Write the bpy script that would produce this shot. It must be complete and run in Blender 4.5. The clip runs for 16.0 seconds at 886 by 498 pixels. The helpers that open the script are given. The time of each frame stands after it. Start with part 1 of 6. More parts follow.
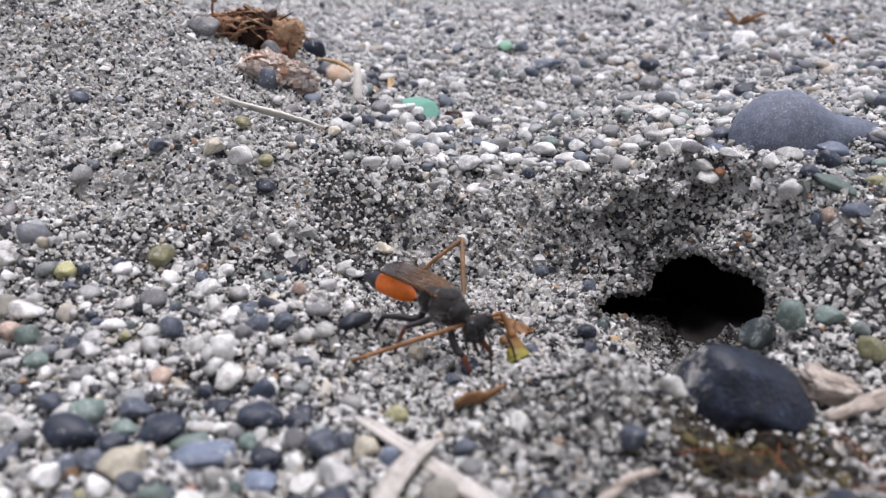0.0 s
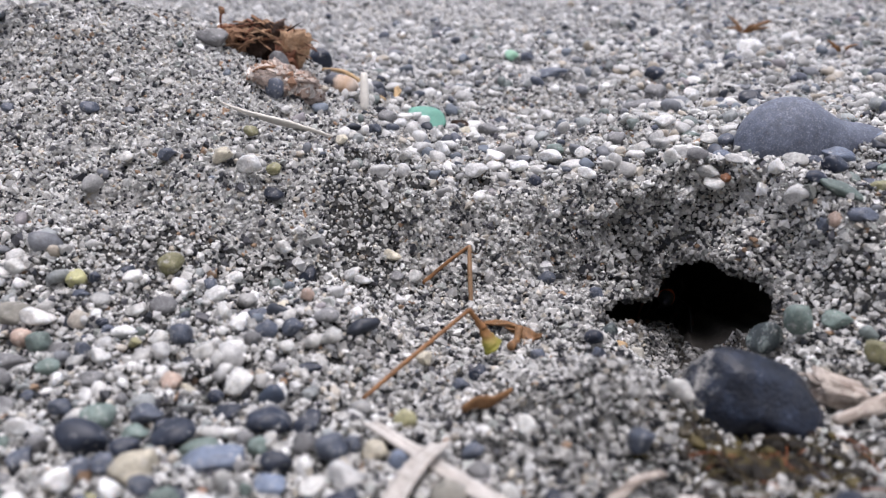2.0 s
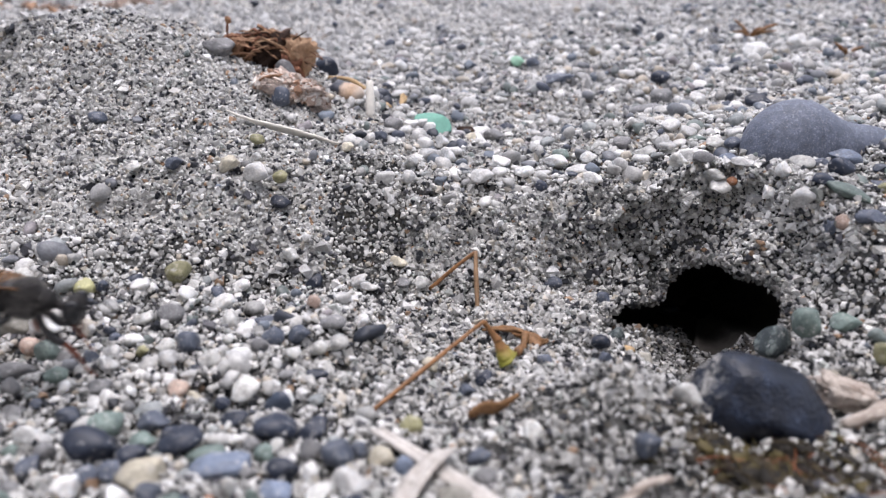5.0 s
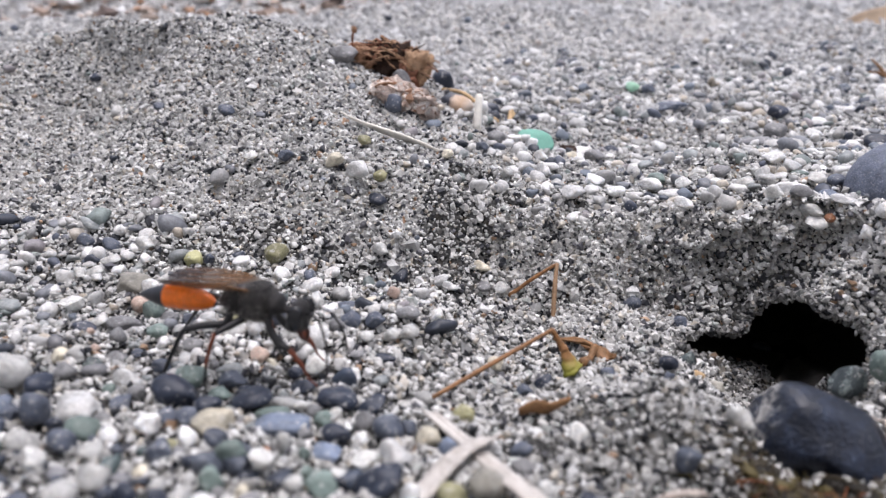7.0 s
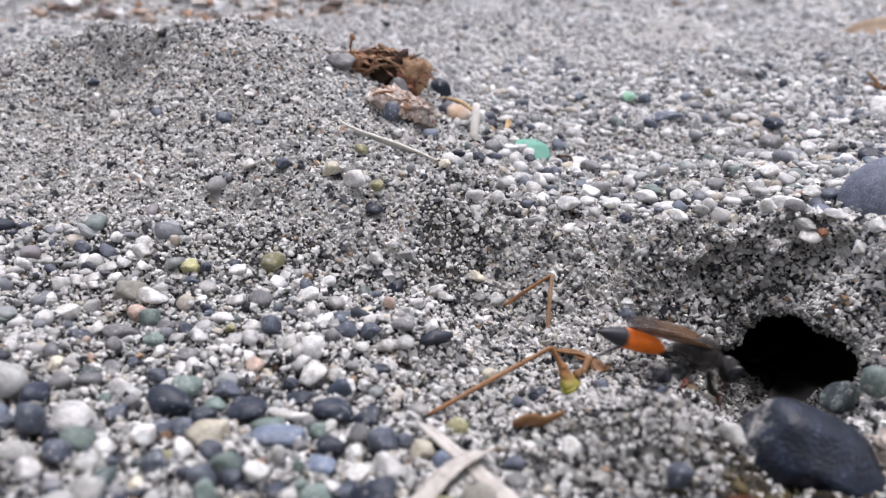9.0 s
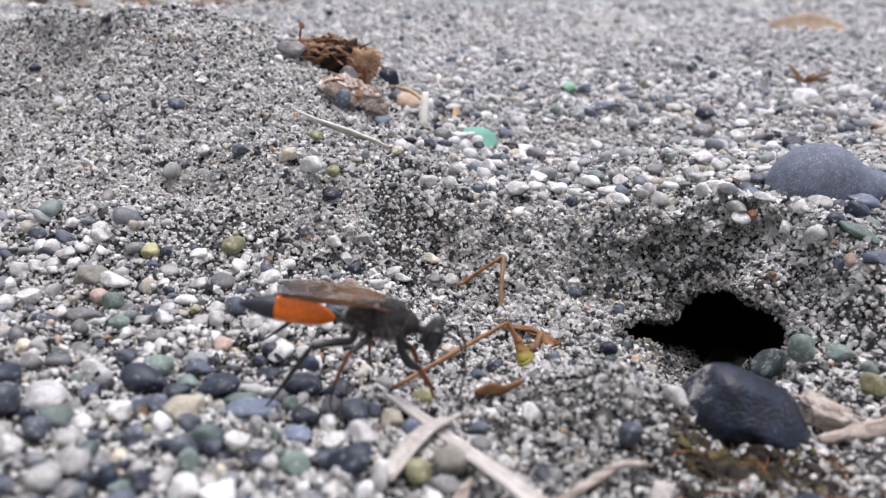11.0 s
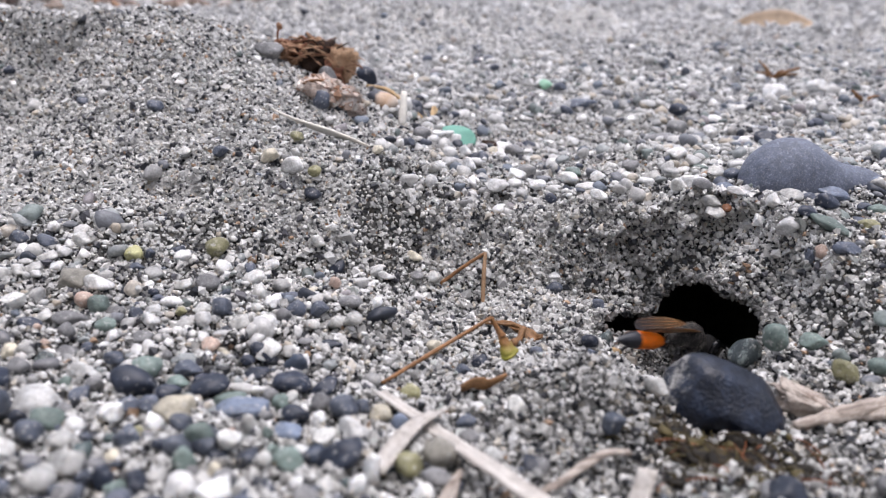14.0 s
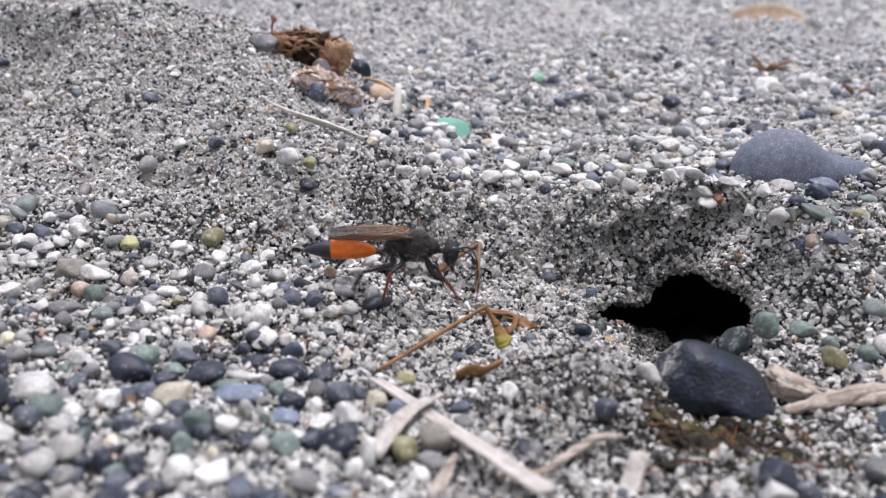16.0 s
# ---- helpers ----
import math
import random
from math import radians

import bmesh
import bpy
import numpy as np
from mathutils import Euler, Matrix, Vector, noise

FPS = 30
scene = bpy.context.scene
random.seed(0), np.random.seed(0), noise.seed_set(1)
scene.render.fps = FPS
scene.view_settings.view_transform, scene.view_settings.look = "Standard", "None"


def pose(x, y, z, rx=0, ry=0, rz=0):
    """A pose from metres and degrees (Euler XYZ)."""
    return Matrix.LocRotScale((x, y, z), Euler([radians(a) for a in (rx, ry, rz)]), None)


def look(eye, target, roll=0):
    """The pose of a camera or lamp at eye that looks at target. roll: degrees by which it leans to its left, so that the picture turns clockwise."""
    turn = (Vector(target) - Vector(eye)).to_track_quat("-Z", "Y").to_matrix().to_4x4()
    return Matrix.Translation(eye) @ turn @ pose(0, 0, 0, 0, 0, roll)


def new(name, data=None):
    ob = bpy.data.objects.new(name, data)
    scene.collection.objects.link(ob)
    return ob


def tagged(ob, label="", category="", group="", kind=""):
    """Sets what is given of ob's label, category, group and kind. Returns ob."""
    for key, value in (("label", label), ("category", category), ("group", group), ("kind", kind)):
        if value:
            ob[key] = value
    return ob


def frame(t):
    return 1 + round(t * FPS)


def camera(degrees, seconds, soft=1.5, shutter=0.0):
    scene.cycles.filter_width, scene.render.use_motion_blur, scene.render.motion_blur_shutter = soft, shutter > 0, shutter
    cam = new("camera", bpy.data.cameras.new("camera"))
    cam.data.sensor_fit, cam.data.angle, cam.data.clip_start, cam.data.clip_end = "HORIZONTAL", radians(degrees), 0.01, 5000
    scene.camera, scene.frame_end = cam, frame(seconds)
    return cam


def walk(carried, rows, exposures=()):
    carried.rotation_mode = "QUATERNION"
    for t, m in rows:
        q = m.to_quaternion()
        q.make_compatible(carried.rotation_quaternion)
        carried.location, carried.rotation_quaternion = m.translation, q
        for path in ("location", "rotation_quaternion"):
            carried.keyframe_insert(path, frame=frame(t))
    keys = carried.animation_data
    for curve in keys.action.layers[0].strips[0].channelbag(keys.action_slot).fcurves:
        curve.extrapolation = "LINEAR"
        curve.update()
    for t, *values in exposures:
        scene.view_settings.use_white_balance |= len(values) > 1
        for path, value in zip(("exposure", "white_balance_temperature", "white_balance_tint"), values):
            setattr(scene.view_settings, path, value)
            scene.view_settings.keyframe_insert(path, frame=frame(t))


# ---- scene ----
MM = 0.001

# ---- camera ----
cam = camera(59.8, 16.0, soft=1.3, shutter=0.2)
# seconds, place in millimetres, turn to the left, tilt, roll in degrees
PATH = [
    (0.0, -0.21, 0.85, 45.25, -1.03, -25.35, 1.01),
    (0.5, -0.29, 0.40, 45.29, -0.81, -25.32, 0.84),
    (1.0, -0.46, 0.49, 45.23, -0.73, -25.11, 0.89),
    (1.5, -0.29, 0.11, 44.96, -0.66, -24.84, 0.73),
    (2.0, -0.31, 0.05, 44.96, -0.49, -24.55, 0.54),
    (2.5, -0.37, 0.13, 44.97, -0.43, -24.38, 0.40),
    (3.0, -0.02, -0.01, 44.95, -0.28, -24.22, 0.21),
    (3.5, 0.06, 0.01, 44.93, 0.01, -24.05, -0.05),
    (6.0, 0.39, -0.40, 44.85, 0.55, -24.05, -0.51),
    (6.5, 3.01, -3.20, 44.27, 5.05, -23.42, 0.09),
    (7.0, 5.81, -4.64, 44.21, 9.82, -22.48, 1.67),
    (7.5, 7.67, -4.78, 44.45, 12.19, -21.96, 3.06),
    (8.0, 7.88, -4.77, 44.47, 12.38, -21.67, 2.62),
    (8.5, 6.91, -4.22, 45.20, 11.73, -21.44, 2.11),
    (9.0, 5.79, -4.70, 45.50, 9.50, -22.27, 2.34),
    (9.5, 4.45, -6.77, 45.82, 6.82, -22.41, 2.13),
    (9.7, 3.54, -7.26, 46.13, 5.67, -22.36, 1.68),
    (11.8, 3.16, -10.62, 46.05, 4.13, -23.00, 4.41),
    (12.0, 2.94, -10.46, 46.40, 4.04, -23.02, 4.01),
    (12.5, 2.53, -11.44, 46.62, 3.46, -22.88, 3.39),
    (13.0, 2.53, -11.84, 46.67, 3.00, -22.80, 3.45),
    (13.5, 2.55, -11.70, 46.79, 2.63, -22.83, 3.55),
    (14.0, 2.46, -11.57, 46.74, 2.39, -22.84, 3.67),
    (14.5, 2.41, -11.71, 46.70, 2.17, -22.97, 3.68),
    (15.0, 2.35, -11.88, 46.64, 2.00, -23.08, 3.55),
    (15.5, 2.26, -11.97, 46.79, 1.88, -23.07, 3.92),
    (16.0, 2.48, -12.74, 46.31, 1.89, -23.14, 3.79),
]
walk(cam, [(t, pose(x * MM, y * MM, z * MM, 90 + tilt, 0, turn) @ pose(0, 0, 0, 0, 0, roll)) for t, x, y, z, turn, tilt, roll in PATH],
     exposures=[(0, 0.45, 6390, 16), (6, 0.55, 6390, 16), (16, 0.54, 6390, 16)])
cam.data.dof.use_dof = True
cam.data.dof.focus_distance, cam.data.dof.aperture_fstop = 0.126, 27

# ---- light: an overcast beach ----
SUN_HEIGHT, SUN_TURN = 80, 8
world = bpy.data.worlds.new("overcast_sky")
scene.world = world
world.use_nodes = True
wn = world.node_tree
sky = wn.nodes.new("ShaderNodeTexSky")
sky.sky_type = "NISHITA"
sky.sun_disc = False
sky.sun_elevation, sky.sun_rotation = radians(SUN_HEIGHT), radians(SUN_TURN)
sky.air_density, sky.dust_density, sky.ozone_density = 1.0, 4.0, 1.0
hazy = wn.nodes.new("ShaderNodeHueSaturation")
hazy.inputs["Saturation"].default_value = 0.55
wn.links.new(sky.outputs["Color"], hazy.inputs["Color"])
wn.links.new(hazy.outputs["Color"], wn.nodes["Background"].inputs["Color"])
wn.nodes["Background"].inputs["Strength"].default_value = 0.135
sun = new("sun", bpy.data.lights.new("sun", "SUN"))
sun.data.energy, sun.data.angle, sun.data.color = 1.4, radians(60), (1.0, 0.985, 0.97)
a, e = radians(SUN_TURN), radians(SUN_HEIGHT)
sun.matrix_world = look((math.sin(a) * math.cos(e), math.cos(a) * math.cos(e), math.sin(e)), (0, 0, 0))

# ---- materials ----


def material(name, rough=0.6, metal=0.0, spec=0.5):
    m = bpy.data.materials.new(name)
    m.use_nodes = True
    b = m.node_tree.nodes["Principled BSDF"]
    b.inputs["Roughness"].default_value, b.inputs["Metallic"].default_value = rough, metal
    b.inputs["Specular IOR Level"].default_value = spec
    return m, m.node_tree, b


def node(tree, kind, **values):
    n = tree.nodes.new(kind)
    for key, v in values.items():
        n.inputs[key.replace("_", " ")].default_value = v
    return n


def ramp(tree, fac, stops, constant=False):
    r = tree.nodes.new("ShaderNodeValToRGB")
    r.color_ramp.interpolation = "CONSTANT" if constant else "LINEAR"
    els = r.color_ramp.elements
    while len(els) < len(stops):
        els.new(0.5)
    for el, (p, c) in zip(els, stops):
        el.position, el.color = p, (*c, 1)
    tree.links.new(fac, r.inputs["Fac"])
    return r.outputs["Color"]


def grain(tree, bsdf, color, scale, amount, bump=0.2, dist=0.0001, rough=None):
    """Mottles a colour at two scales and adds fine relief. scale: per metre."""
    pos = tree.nodes.new("ShaderNodeTexCoord").outputs["Object"]
    big, fine = node(tree, "ShaderNodeTexNoise", Scale=scale, Detail=3.0), node(tree, "ShaderNodeTexNoise", Scale=scale * 6, Detail=4.0)
    for n in (big, fine):
        tree.links.new(pos, n.inputs["Vector"])
    mixed = tree.nodes.new("ShaderNodeMath")
    mixed.operation = "ADD"
    tree.links.new(big.outputs["Fac"], mixed.inputs[0])
    tree.links.new(fine.outputs["Fac"], mixed.inputs[1])
    span = node(tree, "ShaderNodeMapRange")
    span.inputs["From Min"].default_value, span.inputs["From Max"].default_value = 0.6, 1.4
    span.inputs["To Min"].default_value, span.inputs["To Max"].default_value = 1 - amount, 1 + amount
    tree.links.new(mixed.outputs[0], span.inputs["Value"])
    mul = tree.nodes.new("ShaderNodeVectorMath")
    mul.operation = "SCALE"
    tree.links.new(color, mul.inputs[0])
    tree.links.new(span.outputs["Result"], mul.inputs["Scale"])
    tree.links.new(mul.outputs[0], bsdf.inputs["Base Color"])
    bp = node(tree, "ShaderNodeBump", Strength=bump, Distance=dist)
    tree.links.new(fine.outputs["Fac"], bp.inputs["Height"])
    tree.links.new(bp.outputs["Normal"], bsdf.inputs["Normal"])
    if rough:
        rr = node(tree, "ShaderNodeMapRange")
        rr.inputs["To Min"].default_value, rr.inputs["To Max"].default_value = rough
        tree.links.new(big.outputs["Fac"], rr.inputs["Value"])
        tree.links.new(rr.outputs["Result"], bsdf.inputs["Roughness"])


def plain(name, rgb, scale=400, amount=0.3, rough=0.6, spec=0.4, bump=0.25, dist=0.0001, alpha=None, thin=0.0):
    m, t, b = material(name, rough, 0.0, spec)
    c = t.nodes.new("ShaderNodeRGB")
    c.outputs[0].default_value = (*rgb, 1)
    grain(t, b, c.outputs[0], scale, amount, bump, dist)
    if thin:
        b.inputs["Transmission Weight"].default_value = thin
    return m


def speckled(name, rgb, spot, share=0.6, scale=900, rough=0.5, dust=0.7, spec=0.4, glow=0.0):
    """Stone: a ground colour with spots or veins of another."""
    m, t, b = material(name, rough, 0.0, spec)
    pos = t.nodes.new("ShaderNodeTexCoord").outputs["Object"]
    info = t.nodes.new("ShaderNodeObjectInfo")
    off = t.nodes.new("ShaderNodeVectorMath")
    off.operation = "ADD"
    t.links.new(pos, off.inputs[0])
    t.links.new(info.outputs["Random"], off.inputs[1])
    n = node(t, "ShaderNodeTexNoise", Scale=scale * 2.2, Detail=6.0, Roughness=0.75)
    t.links.new(off.outputs[0], n.inputs["Vector"])
    c = ramp(t, n.outputs["Fac"], [(0.0, tuple(0.8 * v for v in rgb)), (share - 0.14, rgb), (share - 0.02, rgb), (min(share + 0.05, 1), spot)])
    hue = node(t, "ShaderNodeHueSaturation")
    vary = node(t, "ShaderNodeMapRange")
    vary.inputs["To Min"].default_value, vary.inputs["To Max"].default_value = 0.66, 1.12
    t.links.new(info.outputs["Random"], vary.inputs["Value"])
    t.links.new(vary.outputs["Result"], hue.inputs["Value"])
    # clinging pale dust and sand
    dn = node(t, "ShaderNodeTexNoise", Scale=2600.0, Detail=2.0, Roughness=0.6)
    t.links.new(off.outputs[0], dn.inputs["Vector"])
    cover = node(t, "ShaderNodeMapRange")
    cover.inputs["From Min"].default_value, cover.inputs["From Max"].default_value, cover.inputs["To Max"].default_value = 0.60, 0.72, dust
    t.links.new(dn.outputs["Fac"], cover.inputs["Value"])
    dusty = t.nodes.new("ShaderNodeMix")
    dusty.data_type = "RGBA"
    t.links.new(cover.outputs["Result"], dusty.inputs["Factor"])
    t.links.new(c, dusty.inputs["A"])
    dusty.inputs["B"].default_value = (0.58, 0.57, 0.55, 1)
    t.links.new(dusty.outputs["Result"], hue.inputs["Color"])
    grain(t, b, hue.outputs["Color"], 900, 0.48, 0.5, 0.0001, (rough - 0.2, rough + 0.2))
    if glow:
        b.inputs["Subsurface Weight"].default_value = glow
        b.inputs["Subsurface Radius"].default_value = (0.6, 0.55, 0.5)
        b.inputs["Subsurface Scale"].default_value = 0.0012
    return m


def mixed_stones(name, stops, rough=(0.3, 0.65), clear=0.0, scale=700, milky=0.0):
    """Many small stones in one mesh: every island takes a colour of its own."""
    m, t, b = material(name, 0.5, 0.0, 0.45)
    geo = t.nodes.new("ShaderNodeNewGeometry")
    c = ramp(t, geo.outputs["Random Per Island"], stops, True)
    jump = t.nodes.new("ShaderNodeMath")
    jump.operation = "MULTIPLY"
    jump.inputs[1].default_value = 37.0
    t.links.new(geo.outputs["Random Per Island"], jump.inputs[0])
    frac = t.nodes.new("ShaderNodeMath")
    frac.operation = "FRACT"
    t.links.new(jump.outputs[0], frac.inputs[0])
    hue = node(t, "ShaderNodeHueSaturation")
    vary = node(t, "ShaderNodeMapRange")
    vary.inputs["To Min"].default_value, vary.inputs["To Max"].default_value = 0.72, 1.12
    t.links.new(frac.outputs[0], vary.inputs["Value"])
    t.links.new(vary.outputs["Result"], hue.inputs["Value"])
    t.links.new(c, hue.inputs["Color"])
    grain(t, b, hue.outputs["Color"], scale, 0.4, 0.45, 0.00008)
    if milky:
        b.inputs["Subsurface Weight"].default_value = milky
        b.inputs["Subsurface Radius"].default_value = (0.6, 0.57, 0.53)
        b.inputs["Subsurface Scale"].default_value = 0.001
    rr = node(t, "ShaderNodeMapRange")
    rr.inputs["To Min"].default_value, rr.inputs["To Max"].default_value = rough
    t.links.new(frac.outputs[0], rr.inputs["Value"])
    t.links.new(rr.outputs["Result"], b.inputs["Roughness"])
    if clear:
        # quartz lets some light through
        thin = t.nodes.new("ShaderNodeBsdfTranslucent")
        t.links.new(hue.outputs["Color"], thin.inputs["Color"])
        both = t.nodes.new("ShaderNodeMixShader")
        both.inputs["Fac"].default_value = clear
        t.links.new(b.outputs[0], both.inputs[1])
        t.links.new(thin.outputs[0], both.inputs[2])
        t.links.new(both.outputs[0], t.nodes["Material Output"].inputs["Surface"])
    return m


SAND_STOPS = [(0.0, (0.86, 0.85, 0.82)), (0.17, (0.76, 0.75, 0.72)), (0.34, (0.66, 0.65, 0.62)), (0.47, (0.92, 0.915, 0.90)), (0.60, (0.52, 0.52, 0.505)),
              (0.68, (0.03, 0.033, 0.04)), (0.78, (0.72, 0.66, 0.56)), (0.83, (0.52, 0.55, 0.52)), (0.86, (0.94, 0.94, 0.93)), (0.92, (0.10, 0.10, 0.115)), (0.985, (0.46, 0.30, 0.19))]
GRAVEL_STOPS = [(0.0, (0.56, 0.555, 0.54)), (0.16, (0.36, 0.36, 0.355)), (0.28, (0.19, 0.20, 0.22)), (0.40, (0.085, 0.098, 0.13)), (0.50, (0.035, 0.042, 0.058)),
                (0.58, (0.68, 0.675, 0.66)), (0.72, (0.19, 0.225, 0.215)), (0.80, (0.44, 0.39, 0.32)), (0.86, (0.28, 0.26, 0.27)), (0.92, (0.14, 0.165, 0.20))]
# freshly dug sand is damp and duller, the sand on top dry and pale
M_GRAIN = mixed_stones("dug_sand_grains", [(p, tuple(0.64 * v for v in c)) for p, c in SAND_STOPS], (0.1, 0.55), 0.12)
M_SLATE_GRAVEL = mixed_stones("slate_gravel", [(0.0, (0.06, 0.07, 0.095)), (0.25, (0.03, 0.036, 0.05)), (0.45, (0.11, 0.125, 0.155)), (0.6, (0.10, 0.135, 0.135)), (0.72, (0.20, 0.20, 0.21)), (0.84, (0.045, 0.06, 0.09)), (0.94, (0.30, 0.27, 0.22))], (0.2, 0.5), scale=500)
# grains at the burrow's edge, darkened to paint the shade under its lip
M_CLINGING = mixed_stones("shade_dark_clinging_grains", [(p, tuple(0.34 * v for v in c)) for p, c in SAND_STOPS], (0.1, 0.5), 0.1)
M_DRY = mixed_stones("dry_sand_grains", [(p, tuple(0.80 * v**0.9 for v in c)) for p, c in SAND_STOPS], (0.2, 0.7), 0.12)
# far grains: contrast squeezed towards pale, which paints distance haze into their colour
M_FAR = mixed_stones("haze_paled_sand", [(p, tuple(0.40 * v**0.62 + 0.31 for v in c)) for p, c in SAND_STOPS], (0.4, 0.8), 0.2)
M_HAZE = mixed_stones("haze_flattened_sand", [(p, tuple(0.2 * v + 0.47 for v in c)) for p, c in SAND_STOPS], (0.5, 0.8), 0.2)
# brown stain, darkened further to paint the deep shade below the rock
M_STAIN_SHADE = mixed_stones("brown_stain_shade_grains", [(p, (0.09 * r, 0.075 * g, 0.05 * b)) for p, (r, g, b) in SAND_STOPS], (0.3, 0.7), 0.1)
M_PALE = mixed_stones("pale_quartz_gravel", [(0.0, (0.52, 0.515, 0.50)), (0.3, (0.70, 0.695, 0.68)), (0.45, (0.42, 0.42, 0.41)), (0.65, (0.50, 0.46, 0.40)), (0.72, (0.30, 0.32, 0.32)), (0.85, (0.68, 0.68, 0.67))], (0.25, 0.6), 0.0, scale=500, milky=0.6)
M_GRAVEL = mixed_stones("gravel_stones", GRAVEL_STOPS, (0.3, 0.7), 0.0, scale=500)


def sand_material(name, share):
    m, t, b = material(name, 0.85, 0.0, 0.25)
    pos = t.nodes.new("ShaderNodeTexCoord").outputs["Object"]
    v = node(t, "ShaderNodeTexVoronoi", Scale=1500.0)
    t.links.new(pos, v.inputs["Vector"])
    sep = t.nodes.new("ShaderNodeSeparateColor")
    t.links.new(v.outputs["Color"], sep.inputs[0])
    c = ramp(t, sep.outputs[0], [(p, tuple(x * share for x in c)) for p, c in SAND_STOPS], True)
    grain(t, b, c, 60, 0.3, 0.2, 0.0002)
    bp = node(t, "ShaderNodeBump", Strength=0.9, Distance=0.0005)
    bp.invert = True
    t.links.new(v.outputs["Distance"], bp.inputs["Height"])
    t.links.new(bp.outputs["Normal"], b.inputs["Normal"])
    return m


# base under the grains, painted dark so gaps between them look deeply shaded
M_SAND = sand_material("gap_shade_sand", 0.11)
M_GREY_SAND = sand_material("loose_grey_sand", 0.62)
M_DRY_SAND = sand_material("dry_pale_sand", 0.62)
# damp sand, coloured near black to paint the burrow's inner shade as well
M_DAMP_SHADE = plain("damp_shade_sand", (0.05, 0.045, 0.04), 900, 0.5, 0.9, 0.15, 1.0, 0.0004)
STONE = {
    "white": speckled("white_quartz", (0.74, 0.74, 0.73), (0.60, 0.595, 0.585), 0.6, 500, 0.35, glow=0.6),
    "pale": speckled("pale_quartz", (0.57, 0.57, 0.55), (0.66, 0.66, 0.64), 0.55, 500, 0.28, glow=0.6),
    "grey": speckled("grey_stone", (0.21, 0.21, 0.215), (0.38, 0.38, 0.38), 0.6, 1400, 0.55),
    "slate": speckled("slate_stone", (0.085, 0.10, 0.135), (0.24, 0.265, 0.29), 0.6, 1300, 0.45),
    "dark": speckled("dark_stone", (0.026, 0.034, 0.056), (0.10, 0.115, 0.145), 0.62, 900, 0.42),
    "beige": speckled("beige_grey_stone", (0.36, 0.345, 0.30), (0.28, 0.27, 0.24), 0.6, 800, 0.6),
    "green": speckled("grey_green_stone", (0.17, 0.225, 0.205), (0.28, 0.32, 0.29), 0.6, 1000, 0.5),
    "yellow": speckled("yellow_green_stone", (0.42, 0.41, 0.21), (0.33, 0.33, 0.17), 0.6, 700, 0.5),
    "olive": speckled("olive_stone", (0.27, 0.26, 0.14), (0.42, 0.40, 0.28), 0.55, 900, 0.5),
    "pink": speckled("pinkish_stone", (0.46, 0.34, 0.28), (0.60, 0.50, 0.42), 0.55, 700, 0.5),
    "cream": speckled("cream_stone", (0.64, 0.59, 0.47), (0.55, 0.44, 0.28), 0.62, 500, 0.45),
    "bluish": speckled("blue_grey_stone", (0.18, 0.22, 0.30), (0.30, 0.33, 0.38), 0.6, 800, 0.55),
    "rust": speckled("rust_stone", (0.32, 0.14, 0.07), (0.45, 0.28, 0.18), 0.6, 700, 0.6),
    "mottled": speckled("mottled_green_black_stone", (0.05, 0.065, 0.07), (0.22, 0.26, 0.25), 0.52, 700, 0.45),
}

# ---- the ground's shape, in millimetres ----


def soft_step(t):
    t = np.clip(t, 0, 1)
    return t * t * (3 - 2 * t)


RNG = np.random.default_rng(7)
TABLE = RNG.random((256, 256))


def ripple(x, y, size):
    """Smooth noise from -1 to 1 with lumps of that size."""
    u, v = np.asarray(x, float) / size, np.asarray(y, float) / size
    i, j = np.floor(u).astype(int), np.floor(v).astype(int)
    fu, fv = soft_step(u - i), soft_step(v - j)
    at = lambda p, q: TABLE[p % 256, q % 256]
    low, high = at(i, j) * (1 - fu) + at(i + 1, j) * fu, at(i, j + 1) * (1 - fu) + at(i + 1, j + 1) * fu
    return 2 * (low * (1 - fv) + high * fv) - 1


def bank(x, y):
    """0 in the dug hollow in front, 1 on the higher sand behind its bank."""
    line = 12.45 - 2.9 * soft_step((x - 4.85) / 1.7) - 0.5 * soft_step((-x - 1) / 4)
    width = 0.34 + 0.46 * soft_step((3.2 - x) / 1.7) + 2.4 * soft_step((-x - 0.6) / 3.5) + 0.9 * soft_step((x - 5.0) / 2)
    return soft_step((y - line) / width / 2 + 0.5)


